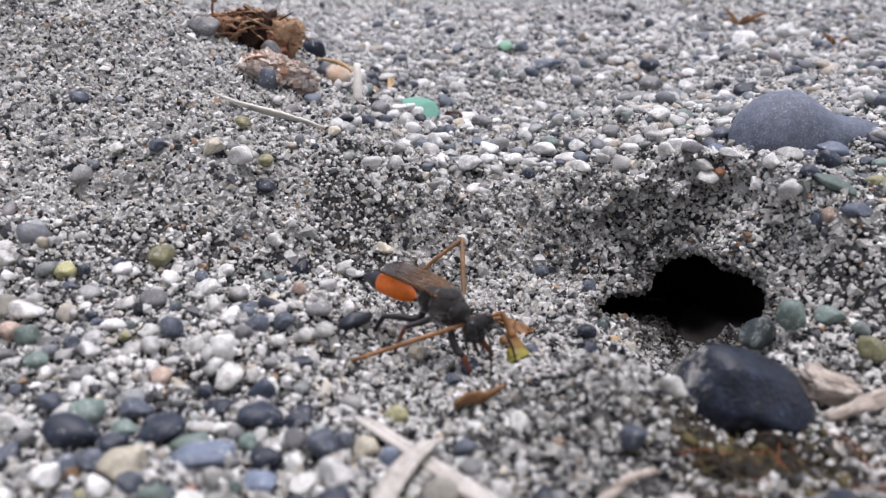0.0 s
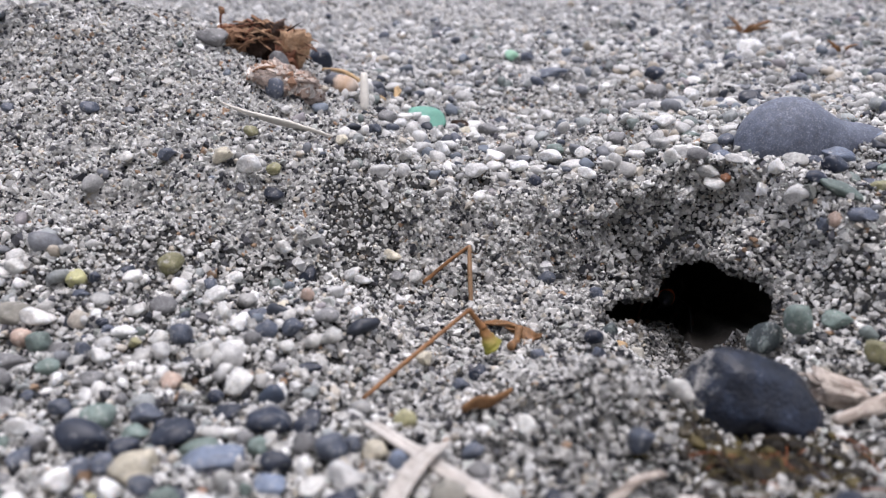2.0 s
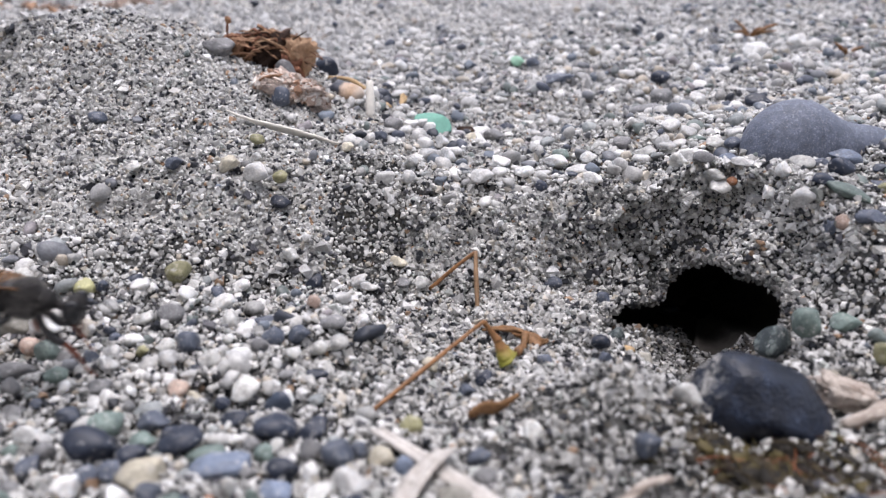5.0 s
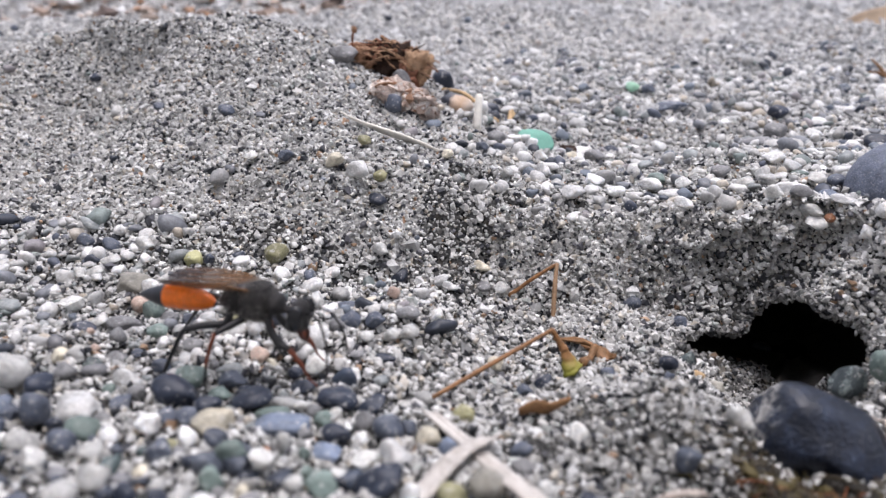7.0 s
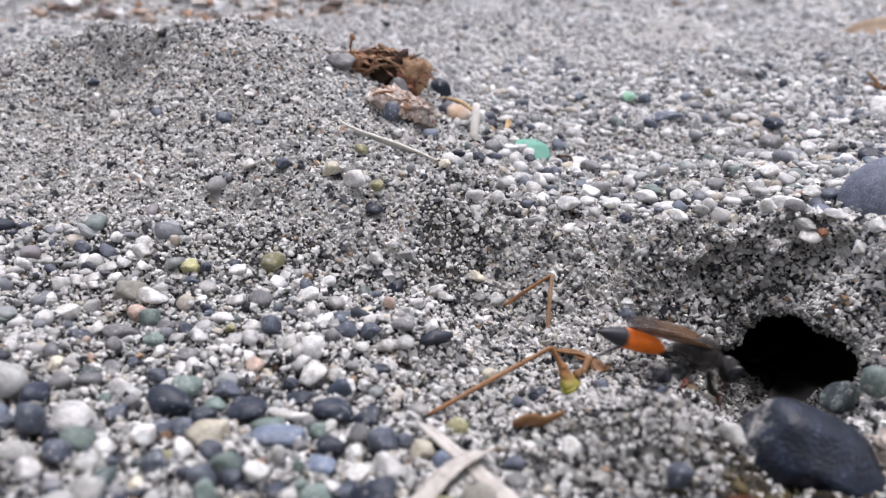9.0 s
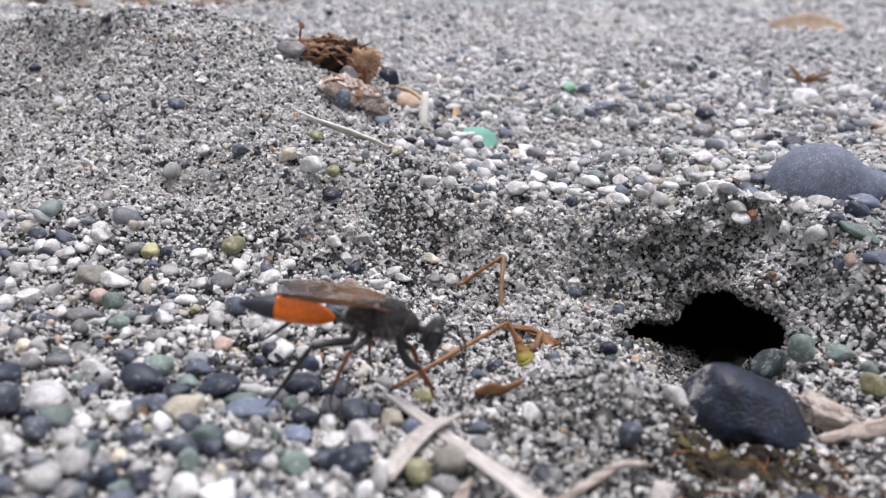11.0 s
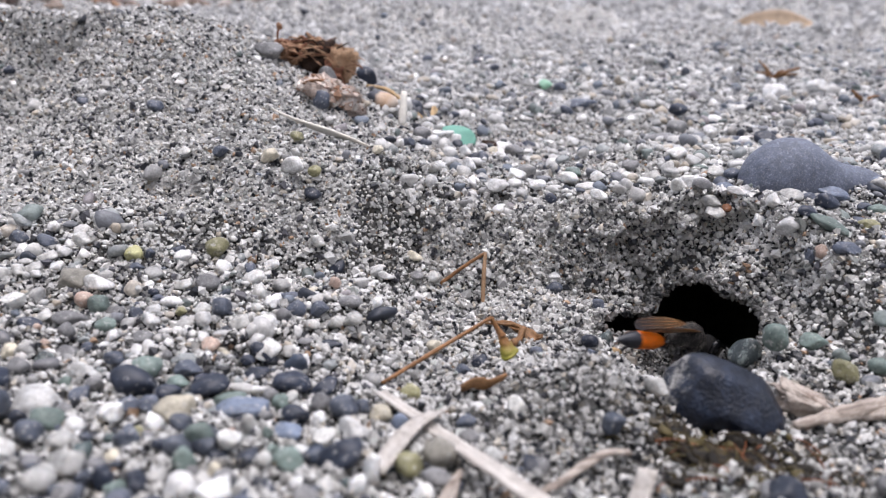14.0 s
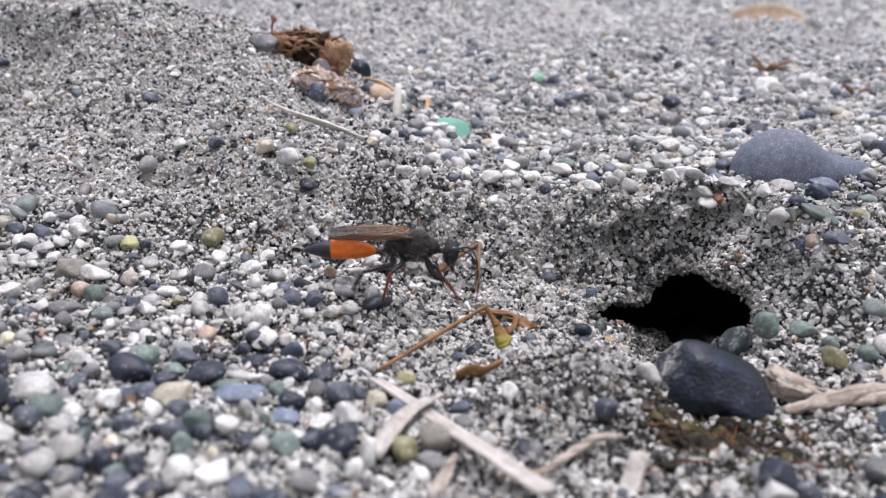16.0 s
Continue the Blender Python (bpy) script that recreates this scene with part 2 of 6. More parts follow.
def smooth_height(x, y):
    x, y = np.asarray(x, float) / 9, np.asarray(y, float) / 9
    far = soft_step((np.hypot(x, y - 12) - 24) / 14)
    xc, yc = np.clip(x, -20, 16), np.clip(y, 0, 36)
    s = bank(xc, yc)
    z = (1 - s) * (-0.5484 + 0.0081 * xc + -0.0353 * (yc - 8) + 0.0238 * (yc - 8) ** 2 + 0.0010 * xc * xc) + s * (0.6715 + 0.0242 * xc / 4 + 0.1226 * (yc - 15) / 4)

    def lump(px, py, r, h):
        return h * np.exp(-((x - px) ** 2 + (y - py) ** 2) / 2 / r**2)

    z = z + lump(-7.8, 18.2, 2.8, 1.798)
    z = z + lump(-10.5, 14.5, 2, -1.148)
    z = z + lump(5.6, 11.8, 1.3, 0.315)
    z = z + lump(2.5, 18, 2.2, -0.724)
    z = z + lump(-4.8, 15.8, 1.6, -0.045)
    z = z + lump(3.6, 10.6, 1.1, -0.422)
    z = z + lump(1.6, 8, 1.1, 0.009)
    z = z + lump(-4.6, 12.6, 1, 0.605)
    z = z + lump(-12.5, 19, 2.5, 0.916)
    z = z + lump(6.5, 20, 2, 0.094)
    z = z + lump(-2, 6, 2, 0.051)
    z = z + lump(3, 25, 3, -0.044)
    z = z + lump(-3, 13.5, 1.2, 0.097)
    z = z + lump(1, 14, 1.5, -0.140)
    z = z + lump(4.4, 13.2, 1, 0.041)
    z = z + lump(6.4, 8.2, 1.6, 0.014)
    z = z + lump(-6.2, 10.9, 1, 0.145)
    z = z + lump(0, 10.5, 1.5, -0.773)
    z = z + lump(3.9, 10.6, 0.8, -0.990)
    z = z + lump(1.9, 7.6, 0.7, 0.555)
    z = z + lump(-1.5, 9.8, 0.8, 0.494)
    z = z + lump(4.9, 11.1, 0.6, 0.761)
    z = z + lump(3.5, 15.4, 1.1, 0.541)
    z = z + lump(7.6, 14.2, 1.6, 0.672)
    z = z + lump(-2.9, 11.1, 0.7, -0.421)
    z = z + lump(1.2, 12.4, 0.7, 0.122)
    z = z + lump(-5, 12.2, 0.6, -0.605)
    z = z + lump(3.4, 8.7, 0.6, -0.640)
    z = z + lump(-11.5, 17, 1.2, -1.296)
    z = z + lump(4.9, 10.5, 0.5, -0.7)
    z = z + lump(3.7, 6.7, 0.7, -0.22)
    z = z + lump(3.75, 9.9, 0.45, -0.2)
    # the floor drops along the foot of the bank
    z = z - 0.45 * np.exp(-(((y - 11.85 + 2.0 * soft_step((x - 4.85) / 1.7)) / 0.42) ** 2)) * soft_step((x - 1.0) / 1.3) * soft_step((5.4 - x) / 0.8)
    return 9 * (z * (1 - far) + 1.0 * far)


def height(x, y):
    """The sand's surface, with its fine unevenness."""
    far = np.clip(np.hypot(x, np.asarray(y, float) - 110) / 250, 0, 4)
    x, y = np.asarray(x, float), np.asarray(y, float)
    z = smooth_height(x + 1.0 * ripple(x, y, 9), y + 1.3 * ripple(x + 40, y, 6) + 0.6 * ripple(x, y + 70, 2.6)) + 0.8 * ripple(x, y, 7.5) + 0.75 * ripple(x + 90, y, 3.1) + 0.42 * ripple(x, y + 50, 1.5)
    # crumbled pits along the bank's crest and the mound's front, and a crack along the mound's ridge
    z = z - 1.7 * soft_step((ripple(x + 13, y, 6.5) - 0.3) / 0.35) * soft_step((y - 98) / 8) * soft_step((140 - y) / 12) * soft_step((x + 75) / 20) * soft_step((44 - x) / 8)
    along = 161.7 - 0.40 * (x + 91.6) + 1.8 * ripple(x, y, 9)
    z = z - 5.2 * np.exp(-(((y - along) / 1.9) ** 2)) * soft_step((x + 122) / 8) * soft_step((-74 - x) / 12) * soft_step(0.7 + ripple(x, 0 * y, 12))
    z = z + 2.6 * np.exp(-(((y - along - 5) / 3) ** 2)) * soft_step((x + 122) / 8) * soft_step((-74 - x) / 12)
    # an unseen bank, added behind the camera to keep sky light off the front
    z = z + 240 * soft_step((-20 - y) / 60) * soft_step((y + 700) / 300)
    z = z + 8 * ripple(x + 7, 1.4 * y, 52) * soft_step((y - 255) / 60)
    return z + far * (3.6 * ripple(x, y, 60) + 2.2 * ripple(x + 31, 1.6 * y, 27))


def undercut(x, y):
    """How far the bank's foot is dug back under its edge."""
    x, y = np.asarray(x, float), np.asarray(y, float)
    line = 9 * (12.45 - 2.9 * soft_step((x / 9 - 4.85) / 1.7))
    side = soft_step((x - 17) / 10) * soft_step((56 - x) / 8)
    cliff = 4 * bank(x / 9, y / 9) * (1 - bank(x / 9, y / 9)) * side
    crumbled = cliff * (0.7 * ripple(x, 2.5 * y, 6.5) + 1.9 * ripple(x, 2.5 * y, 2.9) + 1.3 * ripple(x + 60, 2.5 * y, 1.6))
    return crumbled + (2.8 + 2.4 * np.exp(-(((x - 31) / 10) ** 2))) * side * (1 + 0.45 * ripple(x, y, 4.3) + 0.3 * ripple(x + 17, y, 2.1)) * (1 - bank(x / 9, y / 9)) * np.exp(-(((y - line) / 5.5) ** 2))


def sloped(x, y):
    d = 0.8
    return np.hypot((height(x + d, y) - height(x - d, y)) / 2 / d, (height(x, y + d) - height(x, y - d)) / 2 / d)


# ---- mesh helpers ----


def mesh_from(name, verts, faces, mat, smooth=True):
    """verts in millimetres; faces all with the same number of corners."""
    me = bpy.data.meshes.new(name)
    verts, faces = np.asarray(verts, float) * MM, np.asarray(faces, int)
    n, k = faces.shape
    me.vertices.add(len(verts))
    me.vertices.foreach_set("co", verts.ravel())
    me.loops.add(n * k)
    me.loops.foreach_set("vertex_index", faces.ravel())
    me.polygons.add(n)
    me.polygons.foreach_set("loop_start", np.arange(0, n * k, k))
    me.polygons.foreach_set("loop_total", np.full(n, k))
    me.polygons.foreach_set("use_smooth", np.full(n, smooth))
    me.materials.append(mat)
    me.update(calc_edges=True)
    return me


def ball(steps):
    bm = bmesh.new()
    bmesh.ops.create_icosphere(bm, subdivisions=steps, radius=1)
    v, f = np.array([q.co for q in bm.verts]), np.array([[c.index for c in q.verts] for q in bm.faces])
    bm.free()
    return v, f


BALL1, BALL2, BALL3, BALL4 = ball(1), ball(2), ball(3), ball(4)
OCTA = (np.array([(1, 0, 0), (-1, 0, 0), (0, 1, 0), (0, -1, 0), (0, 0, 1), (0, 0, -1)], float),
        np.array([(0, 2, 4), (2, 1, 4), (1, 3, 4), (3, 0, 4), (2, 0, 5), (1, 2, 5), (3, 1, 5), (0, 3, 5)]))


# an angular grain: two uneven squares turned against each other
CHIP = (np.array([(math.cos(0.5 * math.pi * k), math.sin(0.5 * math.pi * k), -0.55) for k in range(4)] + [(0.78 * math.cos(0.5 * math.pi * k + 0.8), 0.9 * math.sin(0.5 * math.pi * k + 0.8), 0.6) for k in range(4)]),
        np.array([f for k in range(4) for f in ((k, (k + 1) % 4, 4 + k), ((k + 1) % 4, 4 + (k + 1) % 4, 4 + k))] + [(0, 3, 2), (0, 2, 1), (4, 5, 6), (4, 6, 7)]))


def faceted(shape, seed, cuts=5, depth=(0.62, 0.85), lump=0.25):
    """A ball worn flat on a few sides and slightly lumpy, as pebbles are."""
    rng = np.random.default_rng(seed)
    v, f = shape
    w = v * (1 + lump * np.array([noise.noise(Vector(p) * 0.9 + Vector((seed * 7.1, 1.5, 3.3 * seed))) for p in v]))[:, None]
    for _ in range(cuts):
        n = rng.normal(size=3)
        n /= np.linalg.norm(n)
        over = np.maximum(w @ n - rng.uniform(*depth), 0)
        w = w - 0.94 * over[:, None] * n
    return w / np.abs(w).max(0), f


def turns(n):
    q = RNG.normal(size=(n, 4))
    w, x, y, z = (q / np.linalg.norm(q, axis=1)[:, None]).T
    return np.stack([1 - 2 * (y * y + z * z), 2 * (x * y - w * z), 2 * (x * z + w * y), 2 * (x * y + w * z), 1 - 2 * (x * x + z * z), 2 * (y * z - w * x),
                     2 * (x * z - w * y), 2 * (y * z + w * x), 1 - 2 * (x * x + y * y)], -1).reshape(n, 3, 3)


def many(places, sizes, shape, rough, flat=1.0):
    """The corners and faces of many small stones: places (n, 3), sizes (n,)."""
    v, f = shape
    n = len(places)
    stretch = RNG.uniform(0.55, 1.25, (n, 1, 3))
    pts = v[None] * stretch * (1 + RNG.uniform(-rough, rough, (n, len(v), 1)))
    spin = turns(n)
    if flat < 0.9:
        # lying flat, with a slight tilt
        yaw, lean = RNG.uniform(0, 2 * np.pi, n), RNG.normal(0, 0.25, (2, n))
        c, q, one = np.cos(yaw), np.sin(yaw), np.ones(n)
        spin = np.stack([c, -q, lean[0], q, c, lean[1], -lean[0] * c - lean[1] * q, lean[0] * q - lean[1] * c, one], -1).reshape(n, 3, 3)
    pts = np.einsum("nij,nvj->nvi", spin, pts) * sizes[:, None, None]
    pts[:, :, 2] *= flat
    pts += places[:, None]
    return pts.reshape(-1, 3), (f[None] + (np.arange(n) * len(v))[:, None, None]).reshape(-1, f.shape[1])


def in_view(x, y, edge=0.0):
    """The stretch of beach before the path."""
    return (x > -0.93 * y - 26 - edge) & (x < 0.66 * y + 22 + edge)


# the burrow's opening: rounded lobes in an upright plane across its mouth, widening away from a point in front
FRONT, PLANE, MIDDLE = (2.3, -12.0, 46.8), 103.0, (39.5, -12.2)
LOBES = [(38.8, -10.7, 6.8, 8.0), (44.8, -12.7, 6.8, 7.6), (43.6, -18.6, 8.0, 7.6), (38.4, -16.4, 4.8, 4.8), (30.6, -12.4, 7.2, 2.6), (34.8, -14.0, 5.0, 4.2)]


def lobe_depth(p, q):
    return np.min([((p - a) / c) ** 2 + ((q - b) / d) ** 2 for a, b, c, d in LOBES], 0)


def in_mouth(x, y, z, grow=1.0):
    """Inside the burrow's opening in the bank."""
    k = (PLANE - FRONT[1]) / np.maximum(y - FRONT[1], 1)
    p, q = FRONT[0] + (x - FRONT[0]) * k, FRONT[2] + (z - FRONT[2]) * k
    return (lobe_depth(MIDDLE[0] + (p - MIDDLE[0]) / grow, MIDDLE[1] + (q - MIDDLE[1]) / grow) < 1) & (y > 82) & (y < 128)


def scatter(count, x0, x1, y0, y1, keep):
    x, y = RNG.uniform(x0, x1, count), RNG.uniform(y0, y1, count)
    ok = in_view(x, y) & (RNG.random(count) < keep(x, y))
    x, y = x[ok], y[ok]
    return x, y + undercut(x, y), height(x, y)


# ---- the ground ----
def spread(parts):
    return np.unique(np.concatenate([np.linspace(*p) for p in parts]).round(4))


def build_ground():
    gx = spread([(-6000, -500, 12), (-500, -160, 70), (-160, 100, 261), (100, 400, 61), (400, 6000, 12)])
    gy = spread([(-3000, -700, 5), (-700, -100, 16), (-100, 30, 27), (30, 90, 76), (90, 120, 61), (120, 150, 39), (150, 330, 91), (330, 900, 58), (900, 9000, 14)])
    X, Y = np.meshgrid(gx, gy)
    Z = height(X, Y)
    nx, ny = len(gx), len(gy)
    idx = np.arange(nx * ny).reshape(ny, nx)
    faces = np.stack([idx[:-1, :-1], idx[:-1, 1:], idx[1:, 1:], idx[1:, :-1]], -1).reshape(-1, 4)
    verts = np.stack([X, Y + undercut(X, Y), Z - 0.25], -1).reshape(-1, 3)
    mid = verts[faces].mean(1)
    faces = faces[~in_mouth(mid[:, 0], mid[:, 1], mid[:, 2], 0.99)]
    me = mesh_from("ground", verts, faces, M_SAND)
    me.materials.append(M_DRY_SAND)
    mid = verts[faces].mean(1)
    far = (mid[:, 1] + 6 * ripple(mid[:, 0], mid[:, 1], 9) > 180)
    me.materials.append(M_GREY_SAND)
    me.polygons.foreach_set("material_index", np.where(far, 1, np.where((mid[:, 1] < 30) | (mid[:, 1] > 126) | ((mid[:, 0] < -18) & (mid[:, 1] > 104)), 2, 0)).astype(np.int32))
    ob = new("ground", me)
    tagged(ob, "grey coarse beach sand with a mound and a dug hollow", "sand", kind="structure")


def tunnel_rings(n=96):
    """Rings from the opening's edge on the bank and floor back into the sand."""
    a = np.linspace(0, 2 * np.pi, n, endpoint=False)
    steps = np.linspace(0.5, 22, 240)
    p, q = MIDDLE[0] + steps[:, None] * np.cos(a), MIDDLE[1] + steps[:, None] * np.sin(a)
    inside = lobe_depth(p, q) < 1
    r = steps[len(steps) - 1 - np.argmax(inside[::-1], 0)]
    low = soft_step((-np.sin(a) - 0.1) / 0.5)
    rings = []

    def at(scale, y):
        k = (y - FRONT[1]) / (PLANE - FRONT[1])
        p, q = MIDDLE[0] + r * scale * np.cos(a), MIDDLE[1] + r * scale * np.sin(a)
        return np.stack([FRONT[0] + (p - FRONT[0]) * k, y + 0 * p, FRONT[2] + (q - FRONT[2]) * k], -1)

    ys = np.linspace(81, 124, 173)
    pts = np.array([at(1.0, y) for y in ys])
    back = pts[..., 1] - undercut(pts[..., 0], pts[..., 1] - undercut(pts[..., 0], pts[..., 1]))
    first = ys[np.argmax(height(pts[..., 0], back) > pts[..., 2], 0)]
    first = np.minimum(first, 111)
    rings.append(at(1.0, first))
    for up, down, back, deep in ((1.10, 0.93, 2.5, 3.5), (1.2, 0.8, 7, 9), (1.0, 0.42, 17, 20), (0.75, 0.3, 30, 33), (0.2, 0.1, 42, 42)):
        rings.append(at(up * (1 - low) + down * low, first + back * (1 - low) + deep * low))
    return rings


RINGS = tunnel_rings()


def build_burrow():
    """The tunnel that leads from the opening down into the bank."""
    n = len(RINGS[0])
    faces = [(k * n + i, k * n + (i + 1) % n, (k + 1) * n + (i + 1) % n, (k + 1) * n + i) for k in range(len(RINGS) - 1) for i in range(n)]
    ob = new("burrow", mesh_from("burrow", np.concatenate(RINGS), faces, M_DAMP_SHADE))
    tagged(ob, "dark burrow tunnel dug into damp grey sand, painted darker as shade", "burrow", kind="structure")


def on_floor(x, y):
    return 1 - bank(x / 9, y / 9)


def build_sand():
    """Loose grains on the sand, coarse enough to be told apart."""
    def area(x, y):
        return np.sqrt(1 + np.minimum(sloped(x, y), 3.0) ** 2) / 3.2

    def granules(x, y):
        return np.clip(area(x, y) * (0.35 + 0.9 * np.abs(ripple(x, y, 11)) + 0.3 * soft_step((y - 110) / 20)), 0, 1)

    for name, count, lo, mean, shape, rough, keep in (("sand_grains", 6.3, 0.13, 0.11, OCTA, 0.3, area), ("coarse_sand_grains", 5.4, 0.17, 0.20, CHIP, 0.34, area),
                                                      ("sand_granules", 1.6, 0.26, 0.27, CHIP, 0.34, granules)):
        x, y, z = scatter(int(260 * 150 * count), -160, 100, 34, 184, keep)
        # the bank's steep face carries grains all over
        fx, fy, fz = scatter(int(80 * 22 * count * 3.0), -6, 60, 94, 116, lambda x, y: np.clip(5 * bank(x / 9, y / 9) * (1 - bank(x / 9, y / 9)) + 0.12, 0, 1))
        x, y, z = np.concatenate([x, fx]), np.concatenate([y, fy]), np.concatenate([z, fz])
        face = np.arange(len(x)) >= len(x) - len(fx)
        y = y - np.where(face, RNG.gamma(1.2, 0.35, len(x)), 0)
        z = z + RNG.uniform(-0.2, 0.25, len(x)) + 0.3 * ripple(x, y, 1.3) * (RNG.random(len(x)) < 0.8)
        ok = ~in_mouth(x, y, z, 0.97)
        x, y, z, face = x[ok], y[ok], z[ok], face[ok]
        size = RNG.gamma(4, mean / 4, len(x)) + lo
        mixed = RNG.random(len(x))
        # patch below the rock: brown stain with shade painted in
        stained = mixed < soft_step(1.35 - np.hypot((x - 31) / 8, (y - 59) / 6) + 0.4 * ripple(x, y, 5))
        damp = soft_step(1.6 - np.hypot((x - 17) / 11, (y - 60) / 12) + 0.3 * ripple(x, y, 6)) + soft_step(1.4 - np.hypot((x - 34) / 10, (y - 92) / 9))
        dry = ~stained & (mixed > np.where(face, 0.35, np.clip(damp, 0.12, 0.95) * on_floor(x, y)))
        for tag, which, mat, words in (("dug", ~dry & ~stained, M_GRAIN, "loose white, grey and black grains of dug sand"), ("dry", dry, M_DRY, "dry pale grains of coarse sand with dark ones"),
                                       ("stained", stained, M_STAIN_SHADE, "brown-stained sand grains under the rock, darkened as its shade")):
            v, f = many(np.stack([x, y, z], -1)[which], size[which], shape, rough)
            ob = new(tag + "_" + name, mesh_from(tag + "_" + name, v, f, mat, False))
            tagged(ob, words, "sand", kind="stuff")
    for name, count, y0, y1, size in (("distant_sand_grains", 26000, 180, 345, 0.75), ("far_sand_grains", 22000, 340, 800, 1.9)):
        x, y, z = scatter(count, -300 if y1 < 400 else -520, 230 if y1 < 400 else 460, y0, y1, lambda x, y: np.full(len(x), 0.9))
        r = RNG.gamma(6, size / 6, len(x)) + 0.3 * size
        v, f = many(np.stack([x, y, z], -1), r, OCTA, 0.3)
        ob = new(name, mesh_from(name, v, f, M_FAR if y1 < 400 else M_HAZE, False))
        tagged(ob, "pale grey grains of sand farther up the beach, haze painted in", "sand", kind="stuff")


def build_rim():
    """Grains that cling to the edge and the first stretch of the burrow's walls."""
    n = len(RINGS[0])
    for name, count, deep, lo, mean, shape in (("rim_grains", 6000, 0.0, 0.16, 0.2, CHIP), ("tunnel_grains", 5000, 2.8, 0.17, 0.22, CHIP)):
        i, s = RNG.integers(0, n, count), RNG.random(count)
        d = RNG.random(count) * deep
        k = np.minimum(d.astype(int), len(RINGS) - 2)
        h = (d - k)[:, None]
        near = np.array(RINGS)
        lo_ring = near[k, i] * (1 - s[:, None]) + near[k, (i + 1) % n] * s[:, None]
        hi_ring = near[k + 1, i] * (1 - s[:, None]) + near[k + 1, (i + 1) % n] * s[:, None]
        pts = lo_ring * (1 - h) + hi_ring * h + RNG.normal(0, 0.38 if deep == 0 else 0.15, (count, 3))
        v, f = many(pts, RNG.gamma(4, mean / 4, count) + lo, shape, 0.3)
        tagged(new(name, mesh_from(name, v, f, M_CLINGING, False)), "clinging sand grains round the burrow opening, darkened as its shade", "sand", kind="stuff")


def build_gravel():
    """Small pebbles among the sand, denser in the hollow and on the flat behind the bank."""
    def dense(x, y):
        floor = on_floor(x, y) * soft_step((-2 - x) / 18) * 0.5 * soft_step((103 + 0.1 * (-x - 30) - y) / 8)
        front = soft_step((62 - y) / 12) * 0.7
        flat = (1 - on_floor(x, y)) * soft_step((x + 32) / 16) * soft_step((y - 108) / 8) * 0.5 * soft_step((262 - y) / 30)
        rim = np.exp(-(((y - 121 - 0.05 * x) / 7) ** 2)) * soft_step((x + 12) / 20) * 0.4
        right = soft_step((x - 46) / 8) * 0.6
        return np.clip(np.maximum.reduce([floor, front, flat + rim, right, np.full(len(x), 0.05)]), 0, 1) * (0.55 + 0.6 * np.abs(ripple(x, y, 14)))

    def pale(x, y):
        crest = np.exp(-(((y - 120 - 0.05 * x) / 9) ** 2)) * soft_step((x + 14) / 20)
        left = on_floor(x, y) * soft_step((-4 - x) / 16) * soft_step((103 + 0.1 * (-x - 30) - y) / 8) * (0.12 + 0.88 * soft_step((y - 46) / 14))
        flat = (1 - on_floor(x, y)) * soft_step((x + 26) / 16) * soft_step((y - 112) / 8) * 0.5 * soft_step((262 - y) / 30)
        return np.clip(0.95 * crest + 0.75 * left + flat, 0, 1) * (0.5 + 0.6 * np.abs(ripple(x + 5, y, 12)))

    def grit(x, y):
        left = on_floor(x, y) * soft_step((2 - x) / 14) * soft_step((104 + 0.1 * (-x - 30) - y) / 8)
        return np.clip(0.9 * left + 0.5 * soft_step((x - 46) / 8) + 0.15 * soft_step((58 - y) / 8), 0, 1) * (0.3 + 0.7 * soft_step((y - 46) / 10)) * (0.4 + 0.6 * np.abs(ripple(x + 55, y, 8)))

    def dark(x, y):
        return np.clip(1.15 * soft_step((53 - y) / 8) * soft_step((4 - x) / 6) + 0.07 * on_floor(x, y) * soft_step((-4 - x) / 10) * soft_step((98 - y) / 8), 0, 1) * (0.4 + 0.6 * np.abs(ripple(x + 21, y, 9)))

    for count, lo, hi, name, shape, mat, keep in ((24000, 0.8, 1.9, "slate_gravel", BALL2, M_SLATE_GRAVEL, dark), (19000, 0.9, 2.1, "gravel", BALL2, M_GRAVEL, dense), (24000, 0.35, 0.8, "fine_gravel", BALL1, M_GRAVEL, dense), (34000, 0.55, 1.75, "pale_gravel", BALL2, M_PALE, pale), (90000, 0.28, 0.75, "pale_grit", BALL1, M_PALE, grit)):
        x, y, z = scatter(count, -260, 210, 34, 300, keep)
        ok = ~in_mouth(x, y, z, 1.15) & (sloped(x, y) < 1.0) & ~((x > 14) & (x < 46) & (y > 78) & (y < 108)) & ~((x > 36) & (x < 48) & (y > 68) & (y < 79)) & (np.hypot((x - 31) / 11, (y - 58) / 9) > 1) & (np.hypot((x - 17) / 11, (y - 62) / 13) > 1) & ((np.hypot((x - 22) / 10, (y - 46) / 7) > 1) | (lo < 0.5))
        # the straws and the bare sand by the stem stay clear of pebbles
        along = np.clip(((x + 7) * 18 - (y - 63.6) * 23.1) / 857.6, 0, 1)
        ok &= (lo < 0.5) | ((np.hypot(x + 7 - 18 * along, y - 63.6 + 23.1 * along) > 3.0) & ~((x > -7) & (x < 14) & (y > 70) & (y < 110)) & (np.hypot(x + 2, y - 53) > 4))
        x, y, z = x[ok], y[ok], z[ok]
        size = lo + (hi - lo) * RNG.random(len(x)) ** 2.2
        size = size * (1 + 0.1 * soft_step((66 - y) / 10) * (lo > 0.5)) * np.where((y < 44) & (lo > 0.5), 0.75, 1.0)
        # room for the larger pebbles
        free = np.ones(len(x), bool)
